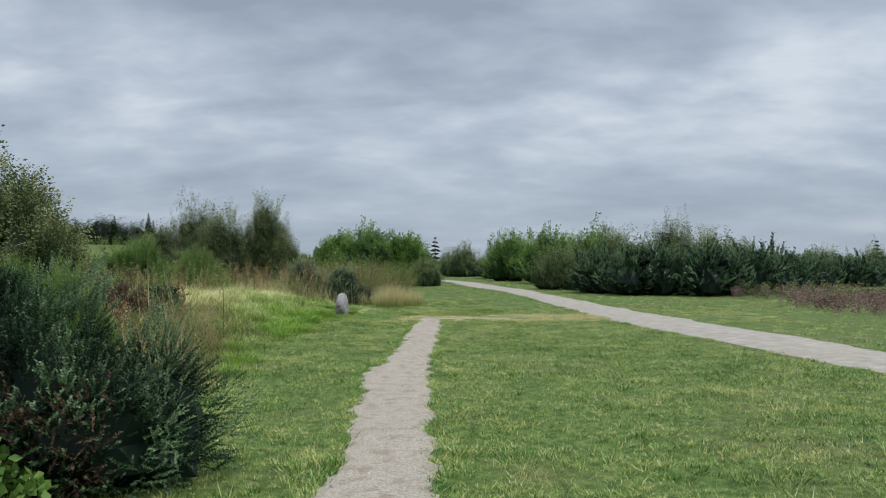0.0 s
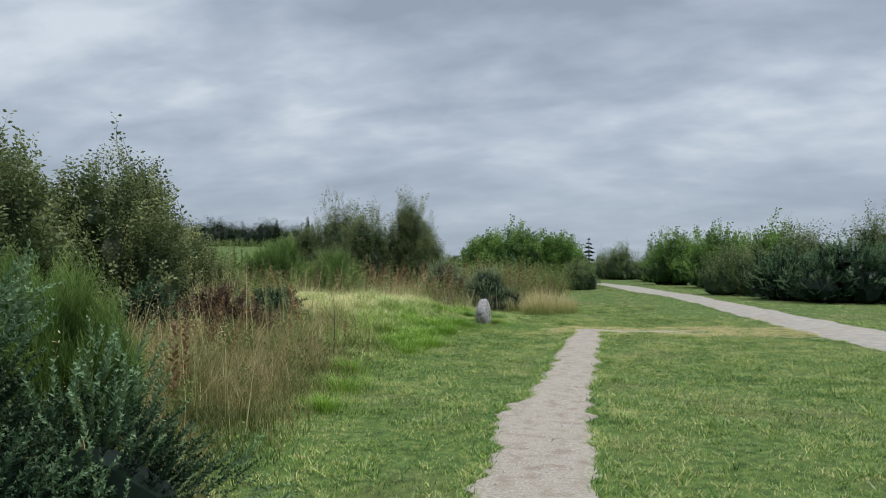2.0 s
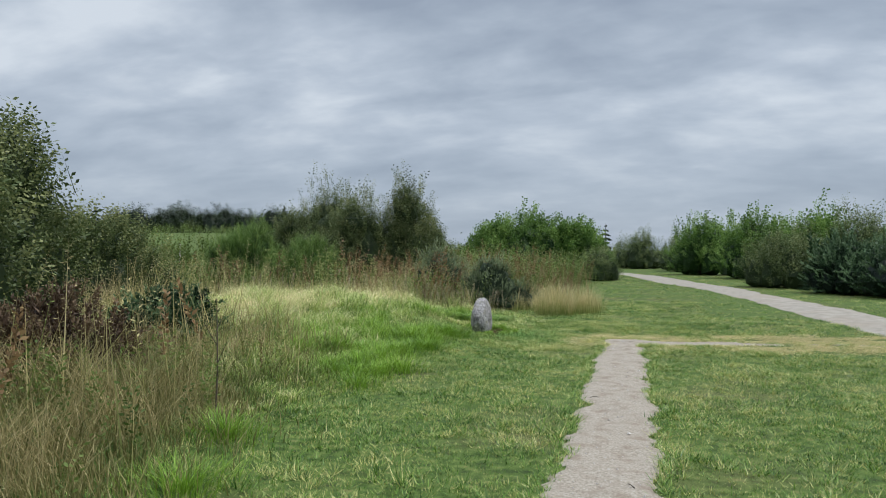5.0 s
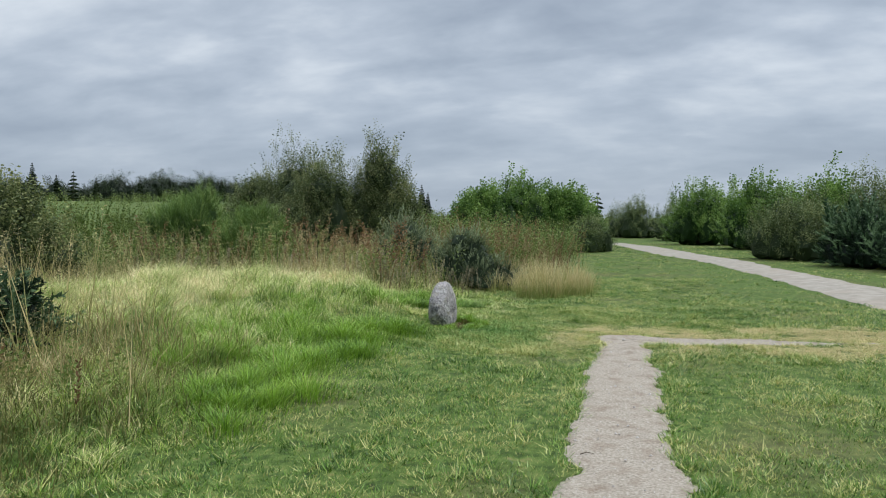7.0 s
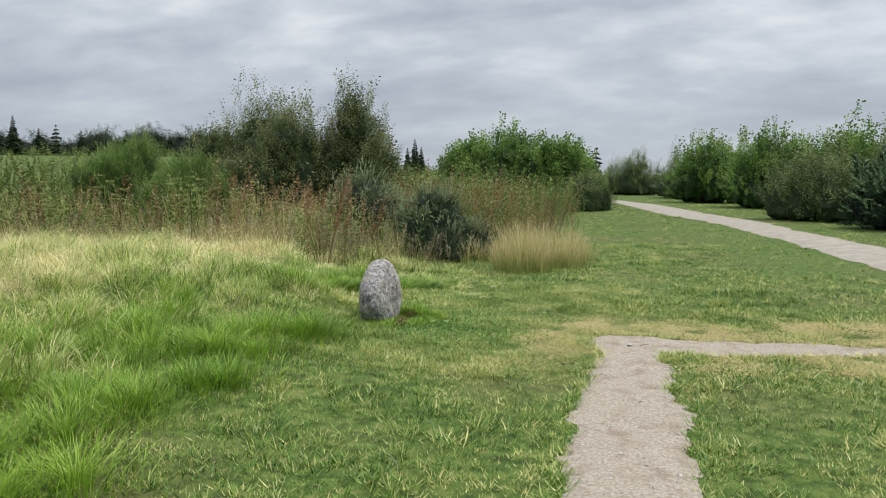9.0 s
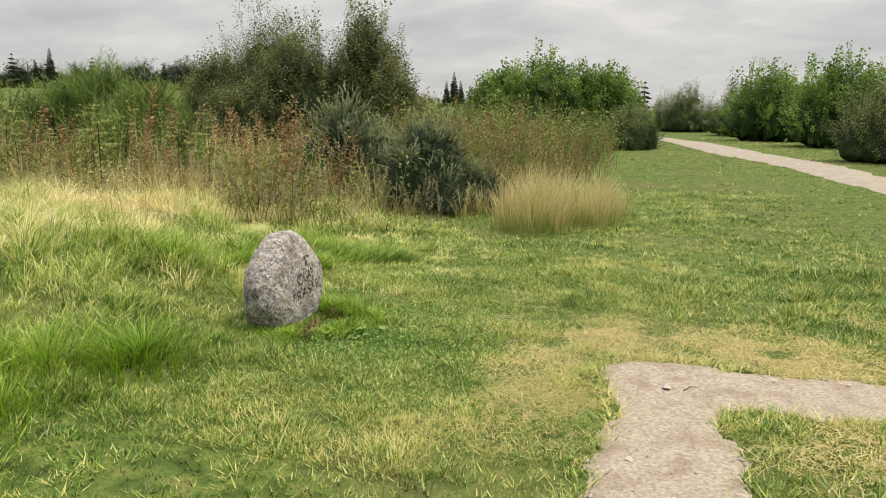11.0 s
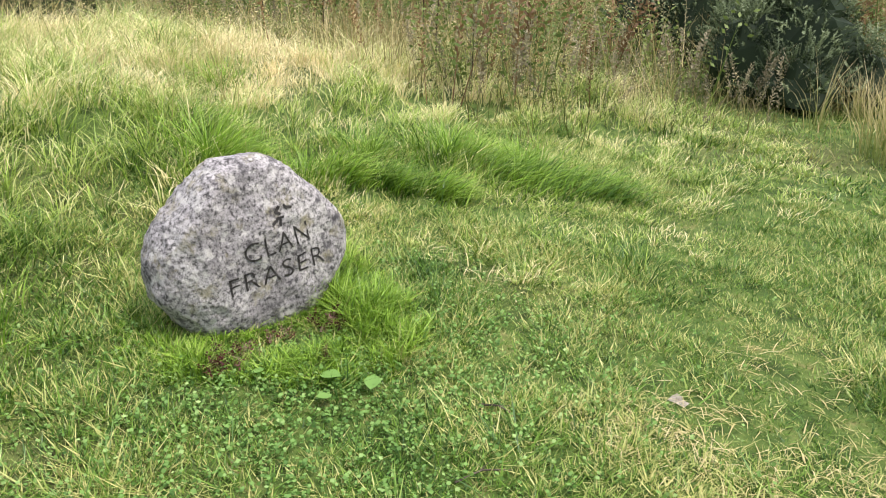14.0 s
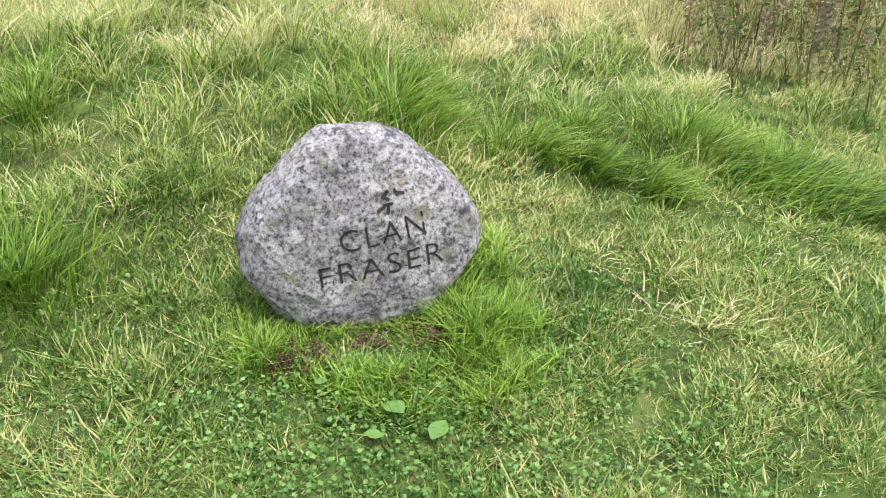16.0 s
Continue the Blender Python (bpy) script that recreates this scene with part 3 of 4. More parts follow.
def leaf_twig(count, leaf, spread_out, seed, upright=0.5, slim=0.55):
    """A twig of length 1 along z with small folded leaves: corners and triangles."""
    r = np.random.default_rng(seed)
    v, f = [(-0.012, 0, 0), (0.012, 0, 0), (0, 0, 1.0)], [(0, 1, 2)]
    for k in range(count):
        z = 0.1 + 0.95 * (k + r.uniform(0, 0.8)) / count
        a = k * 2.4 + r.uniform(-0.5, 0.5)
        d = np.array([math.cos(a), math.sin(a), upright * r.uniform(0.2, 1.6)])
        d /= np.linalg.norm(d)
        s = np.cross(d, r.normal(0, 1, 3))
        s /= np.linalg.norm(s) + 1e-9
        b = np.array([0, 0, z]) + d * spread_out * r.uniform(0, 0.5)
        lw = leaf * slim * 0.5
        o = len(v)
        v += [tuple(b), tuple(b + d * leaf * 0.5 + s * lw), tuple(b + d * leaf), tuple(b + d * leaf * 0.5 - s * lw)]
        f += [(o, o + 1, o + 2), (o, o + 2, o + 3)]
    return np.array(v), np.array(f)


def spiny_twig(count, length, seed, thick=0.035):
    """A twig of length 1 bristling with spines."""
    r = np.random.default_rng(seed)
    v, f = [(-0.02, 0, 0), (0.02, 0, 0), (0, 0, 1.0)], [(0, 1, 2)]
    for k in range(count):
        z = (k + r.uniform(0, 1)) / count
        a = k * 2.4 + r.uniform(-0.4, 0.4)
        d = np.array([math.cos(a), math.sin(a), r.uniform(0.5, 1.5)])
        d /= np.linalg.norm(d)
        s = np.cross(d, r.normal(0, 1, 3))
        s = s / (np.linalg.norm(s) + 1e-9) * thick
        b = np.array([0, 0, z])
        o = len(v)
        v += [tuple(b - s), tuple(b + s), tuple(b + d * length * (1.1 - 0.5 * z))]
        f += [(o, o + 1, o + 2)]
    return np.array(v), np.array(f)


def turned(to):
    """Rotations that take z to the directions given, with a random spin."""
    z = to / np.linalg.norm(to, axis=1, keepdims=True)
    r = rng.normal(0, 1, z.shape)
    x = np.cross(r, z)
    x /= np.linalg.norm(x, axis=1, keepdims=True) + 1e-9
    return np.stack([x, np.cross(z, x), z], 2)


def planted(template, p, to, size, tint):
    """Many copies of a twig as one set of corners and triangles."""
    tv, tf = template
    v = np.einsum("nij,kj->nki", turned(to), tv) * size[:, None, None] + p[:, None, :]
    f = (np.arange(len(p))[:, None, None] * len(tv) + tf[None]).reshape(-1, 3)
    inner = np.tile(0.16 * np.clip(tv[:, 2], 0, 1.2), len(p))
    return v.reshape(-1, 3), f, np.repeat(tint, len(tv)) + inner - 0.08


def joined(*sets):
    v, f, t, o = [], [], [], 0
    for a, b, c in sets:
        v.append(a), f.append(b + o), t.append(c)
        o += len(a)
    return np.concatenate(v), np.concatenate(f), np.concatenate(t)


def tube(points, r0, r1, sides=5):
    """A tapering limb through points."""
    v, f = [], []
    pts = [np.array(p, float) for p in points]
    for i, p in enumerate(pts):
        d = pts[min(i + 1, len(pts) - 1)] - pts[max(i - 1, 0)]
        d /= np.linalg.norm(d) + 1e-9
        s = np.cross(d, (0.3, 1, 0.1))
        s /= np.linalg.norm(s) + 1e-9
        u = np.cross(d, s)
        r = r0 + (r1 - r0) * i / (len(pts) - 1)
        for k in range(sides):
            a = 6.283 * k / sides
            v.append(p + r * (math.cos(a) * s + math.sin(a) * u))
    for i in range(len(pts) - 1):
        for k in range(sides):
            a, b = i * sides + k, i * sides + (k + 1) % sides
            f += [(a, b, b + sides), (a, b + sides, a + sides)]
    return np.array(v), np.array(f), np.zeros(len(v))


ico = bmesh.new()
bmesh.ops.create_icosphere(ico, subdivisions=2, radius=1)
ICO_V = np.array([v.co[:] for v in ico.verts])
ICO_F = np.array([[v.index for v in f.verts] for f in ico.faces])
ico.free()


def shrub(name, m, lobes, template, count, size, leaf, label, category, group="", stems=7, core=0.72, up=0.35, loose=0.17, wisps=0, wisp_len=0.5, core_shade=-0.6):
    """A shrub: stems and a crown of twigs over uneven lobes (x, y, z, rx, ry, rz)."""
    lobes = np.array(lobes, float)
    vol = (lobes[:, 3] * lobes[:, 4] + lobes[:, 4] * lobes[:, 5] + lobes[:, 3] * lobes[:, 5])
    which = rng.choice(len(lobes), count, p=vol / vol.sum())
    d = rng.normal(0, 1, (count, 3))
    d /= np.linalg.norm(d, axis=1, keepdims=True)
    d[:, 2] = np.where(d[:, 2] < -0.55, -d[:, 2], d[:, 2])
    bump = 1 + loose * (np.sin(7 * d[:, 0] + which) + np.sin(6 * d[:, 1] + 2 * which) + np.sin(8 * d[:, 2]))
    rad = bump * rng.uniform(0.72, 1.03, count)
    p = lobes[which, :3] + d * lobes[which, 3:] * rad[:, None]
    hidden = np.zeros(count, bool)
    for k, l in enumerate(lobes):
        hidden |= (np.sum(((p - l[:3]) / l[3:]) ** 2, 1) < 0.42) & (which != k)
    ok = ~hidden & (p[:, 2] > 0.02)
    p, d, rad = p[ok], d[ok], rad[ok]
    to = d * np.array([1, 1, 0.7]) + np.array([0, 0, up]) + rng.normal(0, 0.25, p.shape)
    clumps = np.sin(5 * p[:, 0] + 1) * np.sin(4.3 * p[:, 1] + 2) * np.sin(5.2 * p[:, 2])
    # twigs darken inward, the crown's inner shade put into their tint; tips paler
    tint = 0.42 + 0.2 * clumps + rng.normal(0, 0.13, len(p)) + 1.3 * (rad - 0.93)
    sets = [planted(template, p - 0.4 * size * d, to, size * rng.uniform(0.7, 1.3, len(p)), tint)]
    if wisps:
        k = rng.choice(len(p), wisps)
        k = k[np.argsort(-p[k, 2])][: wisps]
        wp = p[k]
        wt2 = np.stack([rng.normal(0, 0.25, len(k)), rng.normal(0, 0.25, len(k)), np.ones(len(k))], 1)
        sets.append(planted(template, wp, wt2, wisp_len * rng.uniform(0.5, 1.2, len(k)), 0.45 + rng.normal(0, 0.12, len(k))))
    # lumps added to close the crown, its inner shade put into their tint
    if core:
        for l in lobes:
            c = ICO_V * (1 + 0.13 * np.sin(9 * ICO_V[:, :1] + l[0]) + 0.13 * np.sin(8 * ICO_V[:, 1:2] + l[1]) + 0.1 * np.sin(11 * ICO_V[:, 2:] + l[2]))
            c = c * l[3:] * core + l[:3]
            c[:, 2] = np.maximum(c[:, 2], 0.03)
            sets.append((c, ICO_F, np.full(len(c), core_shade)))
    ob = thing(name, m, label, category, group)
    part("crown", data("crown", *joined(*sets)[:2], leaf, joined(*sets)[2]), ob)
    if stems:
        ss = []
        for k in range(stems):
            l = lobes[k % len(lobes)]
            e = l[:3] + rng.normal(0, 0.35, 3) * l[3:]
            b = np.array([rng.normal(0, 0.12) + l[0] * 0.3, rng.normal(0, 0.12) + l[1] * 0.3, -0.05])
            q = (b + e) / 2 + rng.normal(0, 0.06, 3)
            ss.append(tube([b, q, e], 0.035 * max(1, e[2] / 2), 0.008))
        for tv in ss:
            part("stem", data("stem", tv[0], tv[1], bark), ob, "thin brown woody stem")
    return ob


def at(x, y, turn=0, s=1.0, sz=None):
    return pose(x, y, float(height(x, y)) - 0.02, 0, 0, turn) @ Matrix.Diagonal((s, s, sz or s, 1))


def mound_lobes(w, d, h, k, seed, low=0.3):
    """Lobes that heap up to a shrub w wide, d deep and h high."""
    r = random.Random(seed)
    out = [(0, 0, h * 0.38, w * 0.36, d * 0.36, h * 0.56)]
    for i in range(k):
        a = i / k * 6.283 + r.uniform(-0.4, 0.4)
        q = r.uniform(0.22, 0.36)
        hh = h * r.uniform(low, 0.62)
        rr = r.uniform(0.17, 0.26)
        out.append((w * q * math.cos(a), d * q * math.sin(a), hh * 0.45, w * rr, d * rr, hh * 0.85))
    for i in range(max(2, k // 2)):
        a, q = r.uniform(0, 6.283), r.uniform(0.05, 0.2)
        out.append((w * q * math.cos(a), d * q * math.sin(a), h * r.uniform(0.62, 0.78), w * 0.18, d * 0.18, h * r.uniform(0.18, 0.24)))
    return out


GORSE_FINE = spiny_twig(20, 0.19, 1, 0.045)
GORSE_FAR = spiny_twig(14, 0.34, 2, 0.06)
BROOM = spiny_twig(18, 0.4, 3, 0.009)
BIRCH_FINE = leaf_twig(14, 0.16, 0.2, 4)
BIRCH_FAR = leaf_twig(14, 0.135, 0.3, 5)
ALDER = leaf_twig(16, 0.17, 0.25, 6, slim=0.75)

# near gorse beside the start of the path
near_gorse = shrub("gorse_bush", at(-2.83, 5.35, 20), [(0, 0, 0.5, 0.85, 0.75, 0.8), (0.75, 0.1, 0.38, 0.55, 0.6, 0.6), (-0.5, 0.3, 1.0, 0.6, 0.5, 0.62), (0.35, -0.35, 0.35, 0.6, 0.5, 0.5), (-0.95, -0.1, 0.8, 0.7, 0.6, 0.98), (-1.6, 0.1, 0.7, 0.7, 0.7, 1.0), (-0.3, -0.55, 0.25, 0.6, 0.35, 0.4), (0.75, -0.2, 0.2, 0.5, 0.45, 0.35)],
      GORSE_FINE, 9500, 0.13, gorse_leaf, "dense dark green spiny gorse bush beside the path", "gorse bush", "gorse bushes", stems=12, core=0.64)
dp = np.stack([rng.uniform(-1.3, 0.5, 420), rng.uniform(-0.95, -0.45, 420), rng.uniform(0.08, 0.75, 420)], 1)
dt = planted(GORSE_FINE, dp, rng.normal(0, 0.6, dp.shape) + (0, -0.5, 0.4), rng.uniform(0.10, 0.2, 420), 0.4 + rng.normal(0, 0.2, 420))
part("dead_shoots", data("dead_shoots", dt[0], dt[1], dead_leaf, dt[2]), near_gorse, "brown dead inner shoots")
shrub("gorse_bush", at(-4.5, 4.6, 80), mound_lobes(2.6, 2.4, 1.7, 6, 3), GORSE_FINE, 5000, 0.15, gorse_leaf, "dense dark green spiny gorse bush behind another", "gorse bush", "gorse bushes", stems=8)
shrub("broom_bush", at(-3.85, 7.6, 0, 0.46, 0.78), [(0, 0, 0.7, 0.8, 0.8, 0.75), (0.6, 0.3, 0.55, 0.55, 0.6, 0.6), (-0.7, -0.1, 0.8, 0.6, 0.6, 0.75)], BROOM, 3600, 0.42, broom_leaf,
      "upright bright green broom bush with whippy shoots", "broom bush", "broom bushes", stems=10, up=1.8, core=0.6)
# birches and young pine beyond the uncut grass
for bx, by, hh, ww, seed in ((-8.2, 14.4, 2.85, 2.7, 11), (-8.9, 12.2, 3.3, 2.8, 12), (-9.7, 17.4, 3.5, 2.4, 13), (-11.2, 14.8, 3.4, 3.0, 14), (-11.2, 21.8, 2.1, 2.8, 15), (-13.6, 22.6, 2.1, 3.0, 16), (-8.6, 10.2, 2.9, 2.4, 17), (-7.4, 10.9, 2.6, 2.4, 18)):
    shrub("birch_tree", at(bx, by, seed * 40), mound_lobes(ww * 1.12, ww * 1.12, hh * 0.98, 6, seed, 0.4), BIRCH_FINE, 2300, 0.36, birch_leaf, "young bushy birch with small dark green leaves", "birch tree",
          "young birches", stems=9, core=0.6, up=0.9, wisps=110, wisp_len=0.17 * hh, loose=0.16)
shrub("dead_gorse_bush", at(-5.9, 13.8, 0), mound_lobes(1.9, 1.6, 0.85, 5, 21), GORSE_FAR, 1100, 0.2, dead_leaf, "dying rust-brown gorse bush in long grass", "gorse bush", stems=6, core=0.6)
shrub("gorse_bush", at(-6.1, 16.2, 30), mound_lobes(1.6, 1.3, 0.74, 5, 22), GORSE_FAR, 1300, 0.2, gorse_leaf, "low dark gorse bush half dead at its foot", "gorse bush", "gorse bushes", stems=6)
shrub("gorse_bush", at(-6.6, 12.9, 30), mound_lobes(1.2, 1.2, 0.95, 4, 23), GORSE_FAR, 700, 0.2, gorse_leaf, "small dark gorse bush in long brown grass", "gorse bush", "gorse bushes", stems=5)
shrub("gorse_bush", at(-3.35, 26.4, 0), mound_lobes(1.8, 1.6, 1.2, 6, 24), GORSE_FINE, 3000, 0.14, grey_gorse_leaf, "rounded grey-green gorse bush beside straw grass", "gorse bush", "gorse bushes", stems=6)
shrub("gorse_bush", at(-4.9, 27.0, 60), mound_lobes(1.7, 1.5, 1.45, 6, 25), GORSE_FINE, 2600, 0.15, grey_gorse_leaf, "upright dark grey-green gorse bush", "gorse bush", "gorse bushes", stems=6)
shrub("broom_bush", at(-12, 30, 0), mound_lobes(3.0, 2.6, 1.9, 5, 26), BROOM, 1500, 0.6, broom_leaf, "broad green broom bush on the heath", "broom bush", "broom bushes", up=1.6, core=0.65)
shrub("broom_bush", at(-8.9, 27.5, 0), mound_lobes(2.2, 2.0, 1.45, 5, 27), BROOM, 1200, 0.5, broom_leaf, "broad green broom bush on the heath", "broom bush", "broom bushes", up=1.6, core=0.65)
for bx, by, hh, ww, seed in ((-12.6, 39.6, 4.9, 4.6, 31), (-9.0, 38.6, 4.9, 2.7, 32), (-10.8, 38.4, 4.1, 3.8, 33), (-8.2, 38.2, 2.9, 2.6, 34), (-14.3, 39.2, 3.2, 3.2, 35), (-11.8, 37.4, 2.6, 3.4, 36)):
    shrub("birch_tree", at(bx, by, seed * 40), mound_lobes(ww, ww, hh * 0.88, 7, seed, 0.4), BIRCH_FAR, 2300, 0.46, birch_leaf, "bushy grey-green birch standing on the heath", "birch tree",
          "birches on the heath", stems=8, core=0.62, up=0.9, wisps=80, wisp_len=0.75, loose=0.16)
for bx, by, hh, ww, seed in ((-4.6, 49.5, 3.5, 5.0, 41), (-2.2, 48.0, 2.9, 3.6, 42), (-6.8, 50.5, 2.9, 3.4, 43)):
    shrub("alder_bush", at(bx, by, seed * 40), mound_lobes(ww, ww, hh * 0.93, 7, seed, 0.5), ALDER, 2300, 0.45, alder_leaf, "fresh green leafy alder bush by the track", "alder bush",
          "green alder bushes", stems=6, core=0.7, up=1.2, wisps=160, wisp_len=0.7)
shrub("alder_bush", at(-1.1, 45.5, 0), mound_lobes(2.2, 2.6, 1.5, 5, 44), BIRCH_FAR, 900, 0.4, willow_leaf, "low olive shrub at the bend of the track", "shrub", stems=4)

# scrub beyond the gravel track
kinds = {
    "gorse": ("gorse_bush", GORSE_FAR, 0.30, gorse_leaf, "dark green spiny gorse bush beyond the gravel track", "gorse bush", 0.5, 0),
    "alder": ("alder_bush", ALDER, 0.42, alder_leaf, "fresh green leafy alder bush beyond the gravel track", "alder bush", 1.2, 130),
    "willow": ("willow_bush", BIRCH_FAR, 0.42, willow_leaf, "olive green willow bush beyond the gravel track", "willow bush", 1.2, 130),
}
row = (("willow", 1.6, 70, 2.9, 4.5), ("willow", 4.6, 64, 3.0, 4.4), ("alder", 5.2, 56, 3.5, 4.2), ("alder", 7.0, 50, 3.5, 4.4), ("alder", 9.0, 47, 3.4, 4.2), ("willow", 6.4, 40.0, 2.2, 3.4), ("gorse", 7.5, 36.2, 2.0, 3.2),
       ("willow", 8.8, 39.0, 3.0, 4.0), ("gorse", 9.2, 34.0, 2.3, 3.6), ("willow", 10.9, 36.4, 3.5, 4.2), ("gorse", 11.7, 33.8, 2.35, 3.8), ("gorse", 14.0, 35.2, 2.25, 3.8), ("willow", 13.6, 38.6, 2.95, 4.0),
       ("gorse", 16.4, 37.6, 1.95, 3.6), ("gorse", 19.6, 42.0, 1.8, 4.0), ("willow", 24.5, 50.0, 2.3, 4.2), ("gorse", 24.0, 45.0, 1.7, 4.0), ("willow", 29.5, 52.0, 2.4, 4.6), ("gorse", 27.6, 46.0, 1.6, 4.0),
       ("willow", 18.5, 47.0, 2.4, 4.4), ("willow", 34.5, 54.0, 3.4, 4.4))
for k, (kind, bx, by, hh, ww) in enumerate(row):
    nm, tw, sz, lf, lab, cat, upw, wsp = kinds[kind]
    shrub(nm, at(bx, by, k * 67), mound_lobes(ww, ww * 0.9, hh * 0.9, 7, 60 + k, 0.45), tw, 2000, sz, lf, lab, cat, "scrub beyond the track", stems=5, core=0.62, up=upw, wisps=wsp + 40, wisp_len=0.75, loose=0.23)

# ---- scrub and woods far off ----
for n, near, grow, twig, share in ((5200, 28, 0.9, spiny_twig(44, 0.13, 51, 0.03), 0.020), (7000, 60, 1.2, leaf_twig(20, 0.17, 0.5, 52, slim=0.6), 0.0075)):
    a, r = rng.uniform(-0.85, 0.75, n), near * np.exp(rng.uniform(0, grow, n))
    x, y = r * np.sin(a), r * np.cos(a)
    ok = (x < along(EDGE, y) - 3.5) & (y > 30) | (x > 19) & (y > 52) | (y > 78)
    x, y, r = x[ok], y[ok], r[ok]
    s = share * r * rng.uniform(0.5, 1.3, len(x)) * (1 + 0.6 * wobble(x, y, 17)) + 0.12
    p = np.stack([x, y, height(x, y)], 1)
    stuff("heath_scrub", *planted(twig, p, np.stack([rng.normal(0, 0.4, len(x)), rng.normal(0, 0.4, len(x)), np.ones(len(x))], 1), s, 0.45 + 0.15 * wobble(x, y, 25) + rng.normal(0, 0.16, len(x))),
          heath_leaf, "low olive heath scrub reaching into the distance", "heath")


def conifer(seed, h, wide, tiers, ragged):
    """A spruce or pine: trunk, and tiers of drooping boughs."""
    r = np.random.default_rng(seed)
    sets = []
    for k in range(tiers):
        t = (k + 0.5) / tiers
        z = h * (0.10 + 0.9 * t)
        reach = wide * (1 - t) ** 0.8 * (1 - 0.5 * ragged * r.uniform(0, 1)) + 0.12
        m = 11
        a = r.uniform(0, 6.283) + np.arange(m) / m * 6.283 + r.normal(0, 0.2, m)
        q = reach * r.uniform(0.6, 1.15, m)
        tip = np.stack([q * np.cos(a), q * np.sin(a), z - 0.25 * q + r.normal(0, 0.1, m)], 1)
        rootp = np.tile([0, 0, z + 0.12 * reach], (m, 1))
        mid = (tip + rootp) / 2
        side = np.stack([-np.sin(a), np.cos(a), 0 * a], 1) * (0.34 * q)[:, None]
        drop = np.array([0, 0, -0.22 * reach - 0.1])
        v = np.stack([rootp, mid + side, tip, mid - side, mid + drop], 1).reshape(-1, 3)
        f = (np.arange(m)[:, None, None] * 5 + np.array([(0, 1, 4), (1, 2, 4), (2, 3, 4), (3, 0, 4), (0, 1, 2), (0, 2, 3)])[None]).reshape(-1, 3)
        sets.append((v, f, np.full(len(v), 0.45) + r.normal(0, 0.15, len(v))))
    return joined(*sets)


def far_tree(name, seed, h, wide, tiers, ragged, label, category):
    ob = thing(name, Matrix(), label, category, "trees along the skyline")
    part("crown", data("crown", *conifer(seed, h, wide, tiers, ragged)[:2], far_leaf, np.full(len(conifer(seed, h, wide, tiers, ragged)[0]), 0.45)), ob)
    tv = tube([(0, 0, -0.3), (0.03, 0, h * 0.5), (0, 0, h * 0.98)], 0.16, 0.03, 6)
    part("trunk", data("trunk", tv[0], tv[1], bark), ob, "straight brown trunk")
    return ob


def set_pose(ob, m):
    ob.matrix_basis = m
    return ob


def polar(deg, r, s, sz=None, sink=0.1):
    px_, py_ = r * math.sin(radians(deg)), r * math.cos(radians(deg))
    return pose(px_, py_, float(height(px_, py_)) - sink, 0, 0, deg * 37) @ Matrix.Diagonal((s, s, sz or s, 1))


spruce = far_tree("spruce_tree", 71, 8.0, 1.9, 17, 0.3, "dark spruce on the skyline", "spruce tree")
set_pose(spruce, polar(-21.0, 165, 0.85))
for deg, r, s in ((-20.2, 170, 0.85), (-20.7, 172, 1.0), (-23.2, 168, 1.05), (-12.5, 125, 0.75), (-12.1, 127, 0.6), (-13.0, 126, 0.55), (-37.5, 150, 1.1), (-38.3, 150, 0.8), (-36.2, 152, 0.8), (-24.3, 175, 0.85), (-26.4, 172, 0.9),
                  (-28.9, 170, 0.85), (-31.5, 170, 0.9), (-34.0, 160, 0.8), (-40.5, 150, 0.9), (-42.0, 155, 0.95)):
    copy_thing(spruce, polar(deg, r, s * (0.85 if deg < -18 else 1.0)))
pine = far_tree("pine_tree", 72, 6.5, 2.3, 8, 1.0, "dark ragged pine on the skyline", "pine tree")
set_pose(pine, polar(-0.6, 125, 0.85))
for deg, r, s in ((-1.2, 128, 0.6), (0.4, 140, 0.55), (3.5, 190, 0.7), (21, 150, 0.55), (29.5, 120, 0.8), (30.5, 118, 0.7), (-9.4, 160, 0.62), (-8.6, 160, 0.5), (-7.4, 165, 0.55), (-39.5, 150, 1.0), (-35.2, 150, 0.95), (24.5, 170, 0.5), (26, 160, 0.45)):
    copy_thing(pine, polar(deg, r, s))
oak = shrub("oak_tree", polar(-24, 175, 0.9, 0.85), mound_lobes(7.0, 6.0, 7.0, 7, 73, 0.6), leaf_twig(10, 0.2, 0.3, 53), 300, 1.4, far_leaf, "dark broad tree at the edge of a wood", "tree", "trees along the skyline", stems=4, core=0.75)
for k in range(44):
    deg = -21.8 - k * 0.55 + random.uniform(-0.2, 0.2)
    s = random.uniform(0.95, 1.3) * (1.0 if deg > -34 else 0.85)
    copy_thing(oak, polar(deg, random.uniform(172, 200), s, s * random.uniform(0.78, 1.0), 0.8))
for k in range(32):
    deg = -18 + k * 1.8 + random.uniform(-0.5, 0.5)
    s = random.uniform(0.35, 0.75)
    copy_thing(oak, polar(deg, random.uniform(170, 260), s, s * random.uniform(0.8, 1.1), 0.6))

